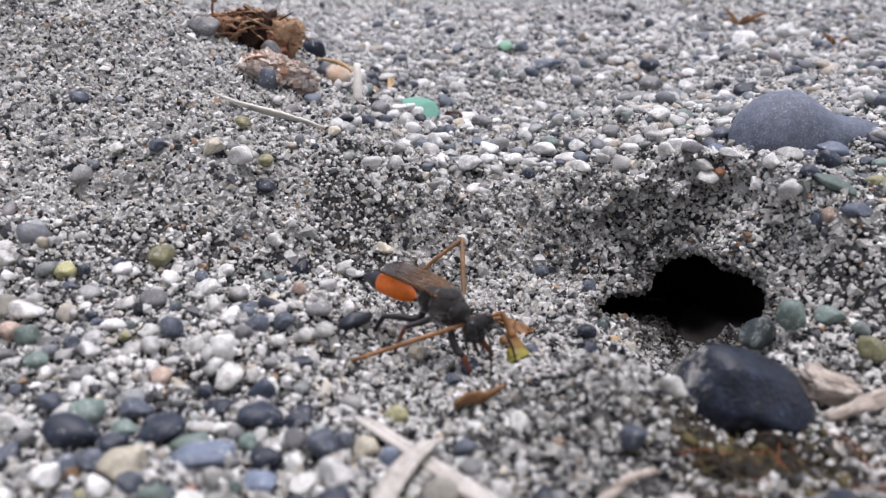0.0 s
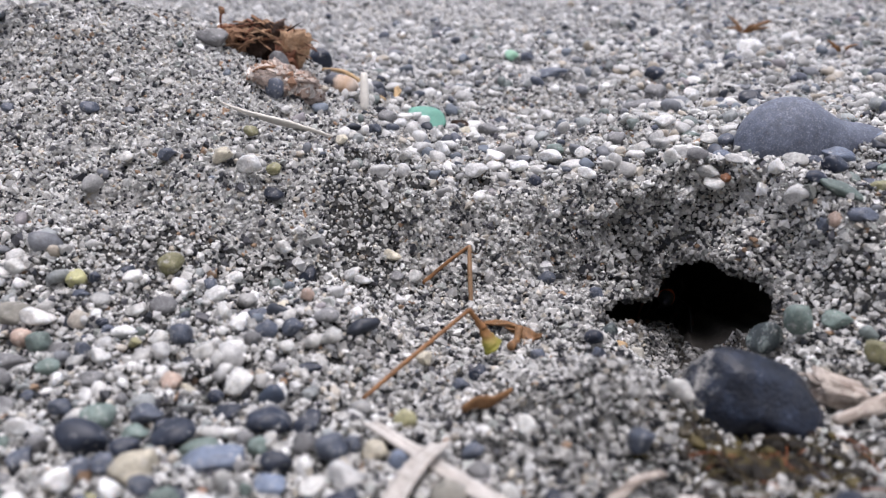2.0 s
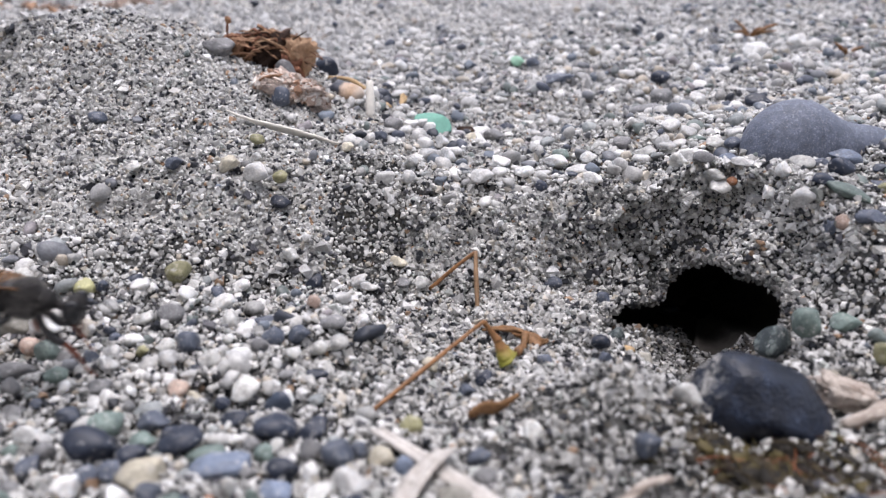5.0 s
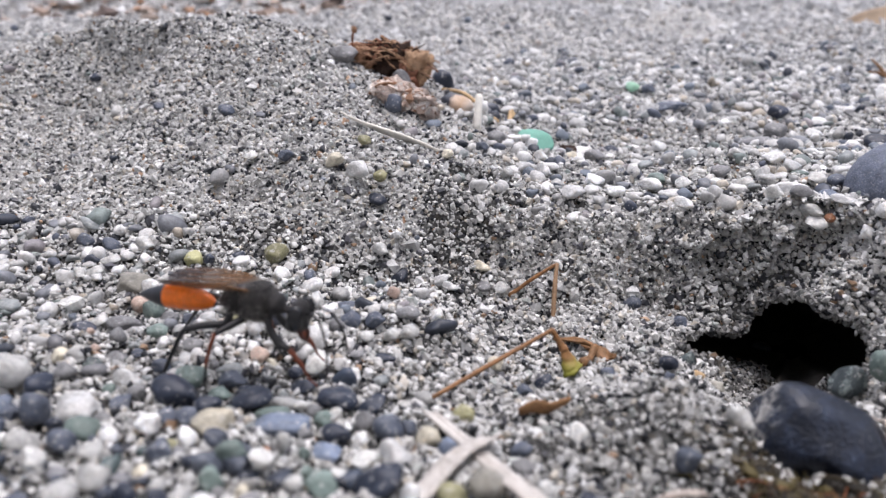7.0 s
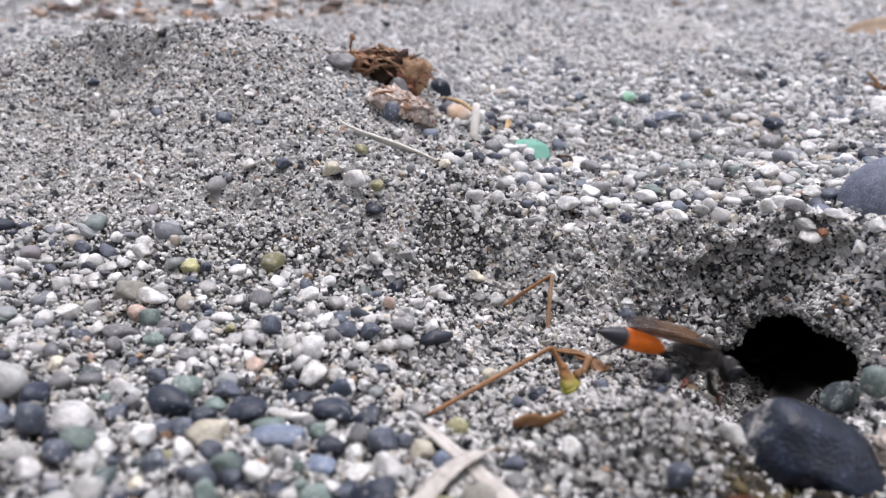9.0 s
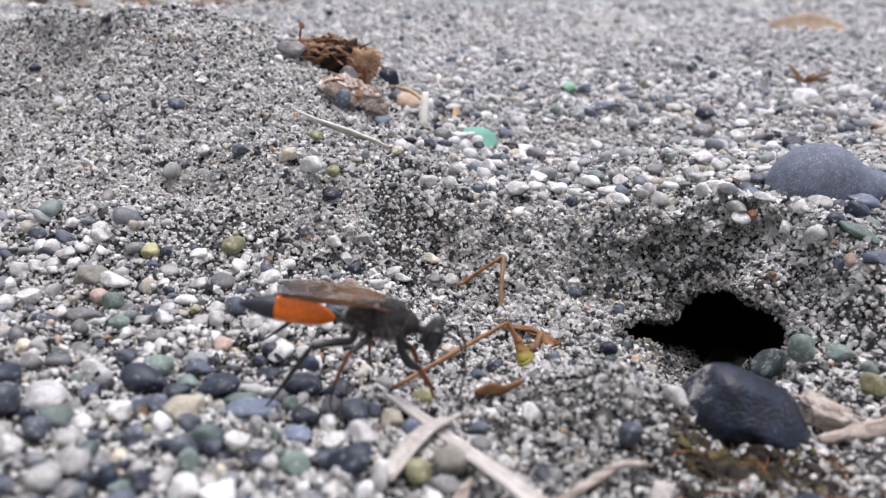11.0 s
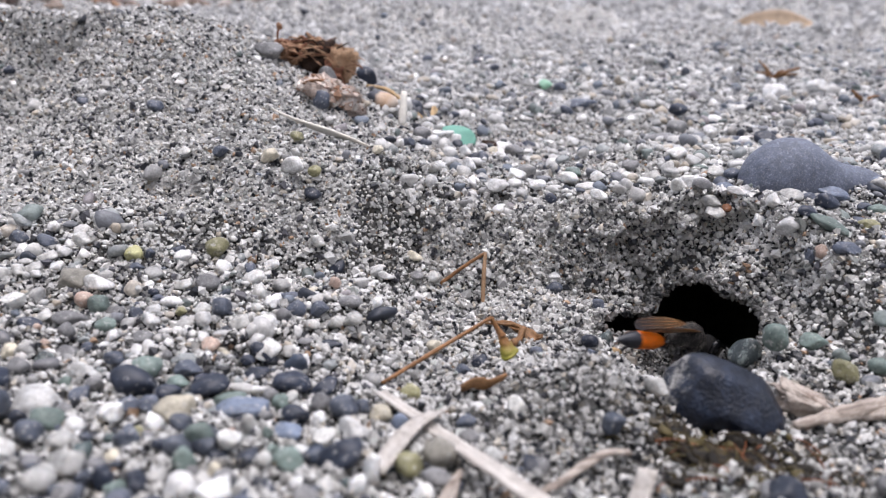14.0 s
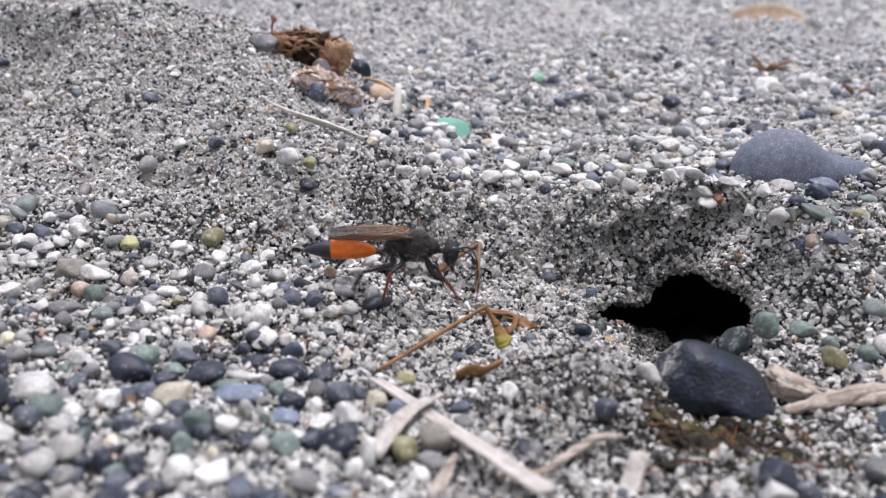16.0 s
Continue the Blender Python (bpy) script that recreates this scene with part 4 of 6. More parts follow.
def plant_bits():
    def one(name, label, category, mesh, more=()):
        ob = tagged(new(name, mesh), label, category)
        for n, me, lab in more:
            part(n, me, ob, lab)
        return ob

    one("straw", "flat bleached straw blade lying over gravel", "straw",
        ribbon("straw", [(-7, 63.6, gz(-7, 63.6, 1.0), 0.75, 10), (11, 40.5, gz(11, 40.5, 2.0), 1.2, 10)], M_STRAW, 0.35, 20))
    one("straw", "short wide bleached straw piece under a longer one", "straw",
        ribbon("straw", [(0.2, 58.6, gz(0.2, 58.6, 1.2), 1.2, -25), (-2.4, 53, gz(-2.4, 53, 1.7), 1.35, -25), (-5.0, 47.0, gz(-5.0, 47.0, 1.7), 1.2, -25)], M_STRAW, 0.3, 12))
    one("straw", "upright stub of a pale cut straw", "straw",
        ribbon("straw", [(19.0, 45.2, gz(19, 45.2, -0.5), 1.05, 35), (20.0, 47.6, gz(20, 47.6, 1.0), 1.15, 35), (20.9, 49.6, gz(20.9, 49.6, 2.4), 1.0, 30)], M_STRAW, 0.4, 10))
    one("straw", "weathered brown-grey blade of dry grass", "straw",
        ribbon("straw", [(1.4, 40.5, gz(1.4, 40.5, 0.2), 1.0, 30), (2.0, 44, gz(2, 44, 1.0), 0.9, 30), (2.9, 48.2, gz(2.9, 48.2, 1.6), 0.3, 30)], M_DRIFT, 0.3, 10))
    one("stem", "thin curved dry stem lying on sand", "stem",
        tube("stem", [(8.5, 43.5, gz(8.5, 43.5, 0.6), 0.3), (12, 47.3, gz(12, 47.3, 0.9), 0.5), (16.8, 52, gz(16.8, 52, 1.1), 0.55), (20.2, 54.8, gz(20.2, 54.8, 0.7), 0.5)], M_DRIFT, 8, 18, 0.25, 0.5))
    one("driftwood_stick", "grey weathered driftwood stick lying on gravel", "stick",
        tube("driftwood_stick", [(41, 64.8, gz(41, 64.8, 0.8), 0.6), (46, 66.2, gz(46, 66.2, 1.2), 1.1), (51, 68, gz(51, 68, 1.2), 1.2), (56, 69.6, gz(56, 69.6, 1.0), 0.9)], M_DRIFT, 9, 24, 0.2, 0.7), [("prong", tube("prong", [(48, 67.0, gz(48, 67, 0.9), 0.8), (52.5, 66.6, gz(52.5, 66.6, 1.2), 0.95), (57.5, 66.8, gz(57.5, 66.8, 0.7), 0.6)], M_DRIFT, 8, 16, 0.2, 0.7), "")])
    chip = tagged(empty("wood_chip", 43.2, 69.8, gz(43.2, 69.8, 0.6), 0, 10, -12), "pale splintered wood chip beside the rock", "wood chip")
    part("chip_body", lumpy("chip_body", 2.9, 1.8, 1.5, M_CHIP, 9.1, 0.35, 0.3, 1.3, BALL4, 0.6), chip).location = (0, 0, 0.7 * MM)
    for y0, z0, l0, l1 in ((-1.1, 0.9, -2.6, 4.4), (0.6, 1.5, -3.0, 4.0), (1.2, 0.8, -4.4, 2.6)):
        part("splinter", tube("splinter", [(l0, y0, z0, 0.12), (0.4 * l0, y0, z0 + 0.2, 0.5), (0.5 * l1, y0 + 0.1, z0, 0.4), (l1, y0 + 0.25, z0 - 0.3, 0.06)], M_CHIP, 6, 10, 0.3, 0.45), chip)
    one("bark_flake", "curled orange-brown bark flake on sand", "bark flake",
        ribbon("bark_flake", [(2.4, 66.2, gz(2.4, 66.2, 0.8), 0.6, 60), (4.0, 66.8, gz(4.0, 66.8, 1.2), 1.1, 65), (5.6, 67.4, gz(5.6, 67.4, 1.4), 1.0, 65), (7.8, 68.6, gz(7.8, 68.6, 1.8), 0.4, 60)], M_HUSK, 0.25, 12, 0.4))
    one("bark_flake", "tiny tan bark flake at the burrow", "bark flake",
        lumpy("bark_flake", 1.1, 0.7, 0.6, M_LEAF, 3.1, 0.4, 0.1, 1.2, BALL2)).matrix_basis = pose(24.8 * MM, 90.4 * MM, gz(24.8, 90.4, 0.4) * MM, 10, 10, 20)
    # a bent stem that stands like a tent against the bank
    apex = (4.6, 106.0, -2.9)
    tent = one("broken_stem", "bent dry brown stem standing like a tent", "stem",
               tube("broken_stem", [(4.8, 100.6, gz(4.8, 100.6), 0.34), (4.6, 103.5, -5.6, 0.36), (*apex, 0.3)], M_STEM_PALE, 8, 14, 0.06))
    part("side_stalk", tube("side_stalk", [(*apex, 0.28), (1.2, 105.3, -5.4, 0.3), (-2.4, 104.6, gz(-2.4, 104.6, 0.3), 0.34)], M_STEM, 8, 14, 0.06), tent)
    # a papery husk with a short stalk
    hz = gz(9, 92)
    husk = one("seed_husk", "papery brown seed husk lying on sand", "husk",
               ribbon("seed_husk", [(5.4, 95.4, gz(5.4, 95.4, 0.8), 0.3, 10), (8.2, 93.6, hz + 1.3, 0.5, -10), (10.6, 91.6, hz + 1.7, 0.85, 30), (12.8, 89.8, hz + 1.3, 0.7, -35), (13.6, 88.9, gz(13.6, 88.9, 0.5), 0.4, -20)], M_HUSK, 0.25, 20, 0.6))
    part("flap", ribbon("flap", [(9.4, 92.2, hz + 1.6, 0.4, 40), (11.4, 90.4, hz + 1.7, 0.7, 65), (12.2, 88.6, hz + 0.8, 0.4, 20)], M_HUSK, 0.2, 10, -0.5), husk)
    part("stalk", tube("stalk", [(10.9, 90.6, hz + 2.4, 0.55), (10.3, 88.0, hz + 2.0, 0.5), (9.2, 84.6, gz(9.2, 84.6, 0.9), 0.6)], M_HUSK, 7, 10, 0.12), husk)
    # pale straws and litter on the slope behind
    one("straw", "thin white split straw lying on the slope", "straw",
        ribbon("straw", [(-38.6, 134.4, 12.0, 0.2, 25), (-33.5, 132.6, 10.4, 0.8, 40), (-27.7, 131.0, 9.2, 1.2, 45), (-22.8, 130.0, 8.3, 1.1, 35), (-18.4, 129.4, 7.3, 0.35, 20)], M_CREAM, 0.35, 18))
    one("straw", "short upright cream straw among pebbles", "straw",
        tube("straw", [(-15, 152.4, gz(-15, 152.4, -0.5), 0.85), (-15.1, 154.4, gz(-15, 154, 3.0), 0.85), (-15.3, 156.5, gz(-15, 156.5, 6.0), 0.7)], M_CREAM, 8, 8))
    one("stem", "thin arched straw-coloured stem", "stem",
        tube("stem", [(-25, 166, gz(-25, 166, 0.6), 0.4), (-20, 166, gz(-20, 166, 1.6), 0.45), (-15, 164.5, gz(-15, 164.5, 1.6), 0.45), (-11.5, 160.5, gz(-11.5, 160.5, 0.6), 0.4)], M_LEAF, 7, 16, 0.08))
    one("leaf_scrap", "small curled tan leaf scrap on gravel", "leaf",
        ribbon("leaf_scrap", [(-9.6, 162.4, gz(-9.6, 162.4, 0.4), 0.5, 30), (-8.8, 164.4, gz(-8.8, 164.4, 1.5), 1.0, 35), (-9.4, 167, gz(-9.4, 167, 2.6), 0.4, 40)], M_LEAF, 0.25, 8, 0.4))
    one("leaf_scrap", "dark shrivelled leaf scrap on gravel", "leaf",
        lumpy("leaf_scrap", 2.6, 1.2, 0.9, M_BARK_DARK, 8.2, 0.5, 0.2, 1.4, BALL3)).matrix_basis = pose(4.6 * MM, 153.5 * MM, gz(4.6, 153.5, 0.5) * MM, 0, 5, -15)
    one("pebble", "brown and white banded pebble beside the bark", "pebble",
        lumpy("pebble", 3.6, 2.4, 1.9, M_BAND, 5.5, 0.2, 0.04, 0.9, BALL3)).matrix_basis = pose(-20.5 * MM, 159.5 * MM, gz(-20.5, 159.5, 1.0) * MM, 0, 12, -8)


def bark_chunk(x, y, label):
    """A rotten piece of bark: an arched crust of torn fibres over a solid dark core painted as a shaded hollow, with a
    paler lump at one end.
    """
    ob = tagged(empty("bark_chunk", x, y, gz(x, y)), label, "bark")
    rng = random.Random(3)
    # solid core, dark in colour to stand in for the shade of a hollow
    part("core", lumpy("core", 6.4, 3.4, 4.6, M_BARK_DARK, 4.2, 0.6, 0.4, 1.5, BALL4, 0.85), ob).matrix_basis = pose(-1.5 * MM, 1.2 * MM, 2.6 * MM)
    part("lump", lumpy("lump", 2.9, 2.6, 3.2, M_BARK_TAN, 7.7, 0.55, 0.4, 1.7, BALL4, 0.85), ob).matrix_basis = pose(6.2 * MM, -0.6 * MM, 3.6 * MM, 0, 14, 0)
    part("lump", lumpy("lump", 2.6, 2.4, 2.2, M_BARK_RED, 2.1, 0.6, 0.45, 1.7, BALL4, 0.85), ob).matrix_basis = pose(4.2 * MM, -2.4 * MM, 0.8 * MM, 0, 30, 0)
    part("lump", lumpy("lump", 3.6, 2.6, 2.6, M_BARK, 5.1, 0.6, 0.45, 1.7, BALL4, 0.85), ob).matrix_basis = pose(-7.0 * MM, -0.4 * MM, 4.6 * MM, 0, -10, 0)
    looks = (M_BARK, M_BARK_RED, M_BARK, M_BARK_TAN, M_BARK_DARK, M_BARK)
    for k in range(150):
        u, w = rng.uniform(-0.95, 0.9), rng.uniform(-1, 1)
        p = np.array((9.6 * u, 3.8 * w, 1.6 + (6.2 - 1.6 * u) * math.sqrt(max(0, 1 - u * u * 0.8)) * (1 - 0.35 * w * w) - rng.uniform(0, 2.4) * (w < -0.3)))
        d = np.array((rng.uniform(0.6, 1), rng.uniform(-0.25, 0.15), rng.uniform(-0.75, 0.2) if u > -0.2 else rng.uniform(-0.25, 0.5)))
        n, wd = rng.uniform(1.6, 6.0), rng.uniform(0.12, 0.5)
        lean = rng.uniform(-50, 50)
        pts = [(*(p - d * n * 0.5), 0.6 * wd, lean), (*(p + (0, 0, rng.uniform(-0.1, 0.5))), wd, lean + rng.uniform(-25, 25)), (*(p + d * n * 0.5), 0.2 * wd, lean)]
        part("strip", ribbon("strip", pts, looks[k % 6], 0.18, 7, rng.uniform(-0.3, 0.4)), ob)
    for k in range(20):
        u = rng.uniform(-1, 1)
        p = np.array((9.4 * u, rng.uniform(-2, 2.5), 4.6 + 2.6 * math.sqrt(1 - u * u)))
        d = np.array((rng.uniform(-0.8, 1), rng.uniform(-0.3, 0.3), rng.uniform(0.05, 0.6)))
        n = rng.uniform(1.2, 3.4)
        pts = [(*(p - d * n * 0.3), 0.2), (*(p + d * n * 0.4 + (0, 0, rng.uniform(0, 0.4))), 0.16), (*(p + d * n), 0.07)]
        part("fibre", tube("fibre", pts, looks[k % 6], 5, 6), ob)

    part("twig", tube("twig", [(-8.6, 0, 5.0, 0.3), (-9.2, 0, 8.0, 0.28), (-8.9, 0.2, 10.4, 0.22)], M_BARK_RED, 6, 8, 0.1), ob, "thin upright red-brown twig")
    part("bud", lumpy("bud", 0.7, 0.5, 0.8, M_BARK, 6.3, 0.4, 0.2, 1.4, BALL2), ob).location = (-8.8 * MM, 0.2 * MM, 10.6 * MM)


def rotten_wood(x, y, label):
    ob = tagged(empty("rotten_wood", x, y, gz(x, y)), label, "wood")
    rng = np.random.default_rng(4)
    part("core", lumpy("core", 6.2, 3.4, 3.0, M_CRUMB, 3.2, 0.6, 0.45, 1.6, BALL4, 0.9), ob).matrix_basis = pose(0, 0, 1.6 * MM, 0, 16, 0)
    n = 900
    d = rng.normal(size=(n, 3))
    d /= np.linalg.norm(d, axis=1)[:, None]
    d[:, 2] = np.abs(d[:, 2])
    pts = d * (6.3, 3.5, 3.6) * rng.uniform(0.85, 1.1, (n, 1)) + (0, 0, 1.0)
    pts[:, 2] -= 0.28 * pts[:, 0]
    v, f = many(pts, rng.gamma(3, 0.12, n) + 0.15, CHIP, 0.3)
    part("crust", mesh_from("crust", v, f, M_CRUMBS, False), ob)
    part("flake", ribbon("flake", [(-6.5, -1, 3.0, 0.5, 20), (-4.0, -1.6, 4.6, 1.1, 25), (-0.5, -1.2, 4.9, 0.5, 30)], M_BARK, 0.3, 9), ob)


def litter():
    bark_chunk(-36.5, 166.0, "rotten reddish brown bark chunk with torn fibres")
    rotten_wood(-30.0, 150.0, "crumbly pinkish brown piece of rotten wood")
    w, f = faceted(BALL3, 31, 5, (0.5, 0.8), 0.1)
    ob = mesh_from("sea_glass", w * (3.9, 3.1, 0.8), f, M_GLASS)
    tagged(new("sea_glass", ob), "frosted green piece of sea glass on gravel", "sea glass").matrix_basis = pose(-2.4 * MM, 150.0 * MM, gz(-2.4, 150, 1.2) * MM, 34, 22, -20)
    ob = lumpy("sea_glass", 1.8, 1.5, 0.8, M_GLASS_FAR, 2.4, 0.3, 0.03, 0.9, BALL3, 0.85)
    tagged(new("sea_glass", ob), "small light green sea glass on gravel", "sea glass").matrix_basis = pose(18.6 * MM, 201.0 * MM, gz(18.6, 201, 1.0) * MM, 30, -10, 30)
    # dry twigs and a leaf far up the beach
    for x, y, s, n in ((91, 236, 1.3, 7), (104, 203, 1.0, 6)):
        tuft = tagged(empty("dry_twig", x, y, gz(x, y)), "tangle of thin red-brown dry twigs", "twig")
        rng = random.Random(x)
        for k in range(n):
            d = np.array((rng.uniform(-1, 1), rng.uniform(-0.7, 0.7), rng.uniform(0.0, 0.5)))
            m = rng.uniform(5, 11) * s
            part("sprig", tube("sprig", [(0, 0, 0.5, 0.5), (*(d * m * 0.5 + (0, 0, 0.8)), 0.45), (*(d * m), 0.2)], (M_HUSK, M_STEM)[k % 2], 6, 8, 0.1), tuft)
    leaf = ribbon("dry_leaf", [(110, 350, gz(110, 350, 1), 2, -50), (120, 352, gz(120, 352, 3), 4, -60), (134, 357, gz(134, 357, 3), 4, -60), (148, 361, gz(148, 361, 1), 1.5, -50)], M_LEAF_PALE, 0.6, 18, 0.25)
    tagged(new("dry_leaf", leaf), "large curled tan dry leaf far up the beach", "leaf")
    # matted brown weed at the foot of the rock; black clumps paint its deep shade
    weed = tagged(empty("weed", 30.5, 57, gz(30.5, 57)), "matted brown weed strands below the rock", "weed")
    rng = random.Random(9)
    for k in range(110):
        x, y = rng.gauss(1, 4.0), rng.gauss(0.8, 3.4)
        r = rng.uniform(0.35, 0.85)
        bit = part("clump", lumpy("clump", r * rng.uniform(1.0, 2.2), r, 0.5 * r, (M_MOSS, M_WEED_SHADE, M_WEED_SHADE, M_WEED_SHADE, M_WEED_SHADE, M_OLIVE)[k % 6], k, 0.6, 0.4, 1.8, BALL2), weed)
        bit.matrix_basis = pose(x * MM, y * MM, (gz(30.5 + x, 57 + y) - gz(30.5, 57) + 0.15) * MM, 0, 0, rng.uniform(0, 180))
    rng = random.Random(5)
    for k in range(170):
        x, y = rng.gauss(0.5, 5.0), rng.gauss(0, 4.2)
        a, n = rng.uniform(0, 6.28), rng.uniform(1.2, 4.2)
        z0 = gz(30.5 + x, 57 + y) - gz(30.5, 57)
        pts = [(x, y, z0 + 0.1, 0.1), (x + n * 0.5 * math.cos(a), y + n * 0.5 * math.sin(a), z0 + rng.uniform(0.2, 0.9), 0.09), (x + n * math.cos(a), y + n * math.sin(a), z0 + rng.uniform(0.0, 0.6), 0.06)]
        part("strand", tube("strand", pts, (M_MOSS, M_BARK_DARK, M_OLIVE, M_MOSS, M_OLIVE, M_AMBER)[k % 6], 5, 7), weed)


# ---- the stem that the wasp drags ----
def build_twig():
    ob = empty("broken_stem", -7.6, 69.1, -5.4)
    tagged(ob, "bent orange-brown stem ending in a green calyx", "stem")
    part("stem", tube("stem", [(0, 0, 0.2, 0.26), (5, 5.9, 1.6, 0.28), (11.9, 13.7, 3.6, 0.26)], M_STEM, 9, 16, 0.05), ob)
    part("flower_stalk", tube("flower_stalk", [(11.9, 13.7, 3.6, 0.32), (12.8, 13.6, 2.3, 0.36), (13.7, 13.3, 1.1, 0.6)], M_STEM, 9, 10, 0.05), ob)
    part("calyx", tube("calyx", [(13.4, 13.4, 1.4, 0.55), (14.0, 13.2, 0.4, 0.9), (14.6, 12.9, -0.6, 1.35), (15.0, 12.75, -1.2, 1.75)], M_CALYX, 12, 14, 0.12, 0.7), ob, "olive green flared calyx")
    return ob


# ---- the digger wasp ----
M_BLACK = plain("black_cuticle", (0.012, 0.012, 0.014), 900, 0.4, 0.38, 0.5, 0.3, 0.00005)
M_DUSTY = plain("dusty_grey_black_thorax", (0.022, 0.020, 0.020), 1400, 0.8, 0.5, 0.35, 0.9, 0.00025)
M_ORANGE = plain("orange_cuticle", (0.82, 0.17, 0.006), 260, 0.32, 0.3, 0.5, 0.25, 0.00006)
M_GASTER = plain("slate_black_cuticle", (0.022, 0.024, 0.032), 500, 0.3, 0.42, 0.5, 0.2, 0.00005)
M_RED = plain("rust_red_leg", (0.17, 0.045, 0.02), 700, 0.45, 0.4, 0.45, 0.3, 0.00005)
M_DARK_RED = plain("dark_red_leg", (0.065, 0.022, 0.016), 700, 0.5, 0.4, 0.45, 0.3, 0.00005)
M_HAIR = plain("pale_hair", (0.34, 0.32, 0.29), 500, 0.2, 0.6)
M_EYE = plain("black_eye", (0.007, 0.007, 0.009), 2000, 0.2, 0.2, 0.6, 0.2, 0.00002)


def wing_material():
    m, t, b = material("smoky_amber_wing", 0.3, 0.0, 0.5)
    pos = t.nodes.new("ShaderNodeTexCoord").outputs["Object"]
    sep = t.nodes.new("ShaderNodeSeparateXYZ")
    t.links.new(pos, sep.inputs[0])
    mr = node(t, "ShaderNodeMapRange")
    mr.inputs["From Min"].default_value, mr.inputs["From Max"].default_value = -0.0120, 0.0015
    t.links.new(sep.outputs["X"], mr.inputs["Value"])
    n = node(t, "ShaderNodeTexNoise", Scale=500.0, Detail=3.0)
    t.links.new(pos, n.inputs["Vector"])
    off = t.nodes.new("ShaderNodeMath")
    off.operation = "MULTIPLY_ADD"
    off.inputs[1].default_value = 0.15
    t.links.new(n.outputs["Fac"], off.inputs[0])
    t.links.new(mr.outputs["Result"], off.inputs[2])
    c = ramp(t, off.outputs[0], [(0.05, (0.05, 0.042, 0.045)), (0.3, (0.085, 0.06, 0.05)), (0.55, (0.17, 0.10, 0.055)), (0.9, (0.28, 0.16, 0.08))])
    t.links.new(c, b.inputs["Base Color"])
    b.inputs["Alpha"].default_value = 0.6
    return m


M_WING = wing_material()


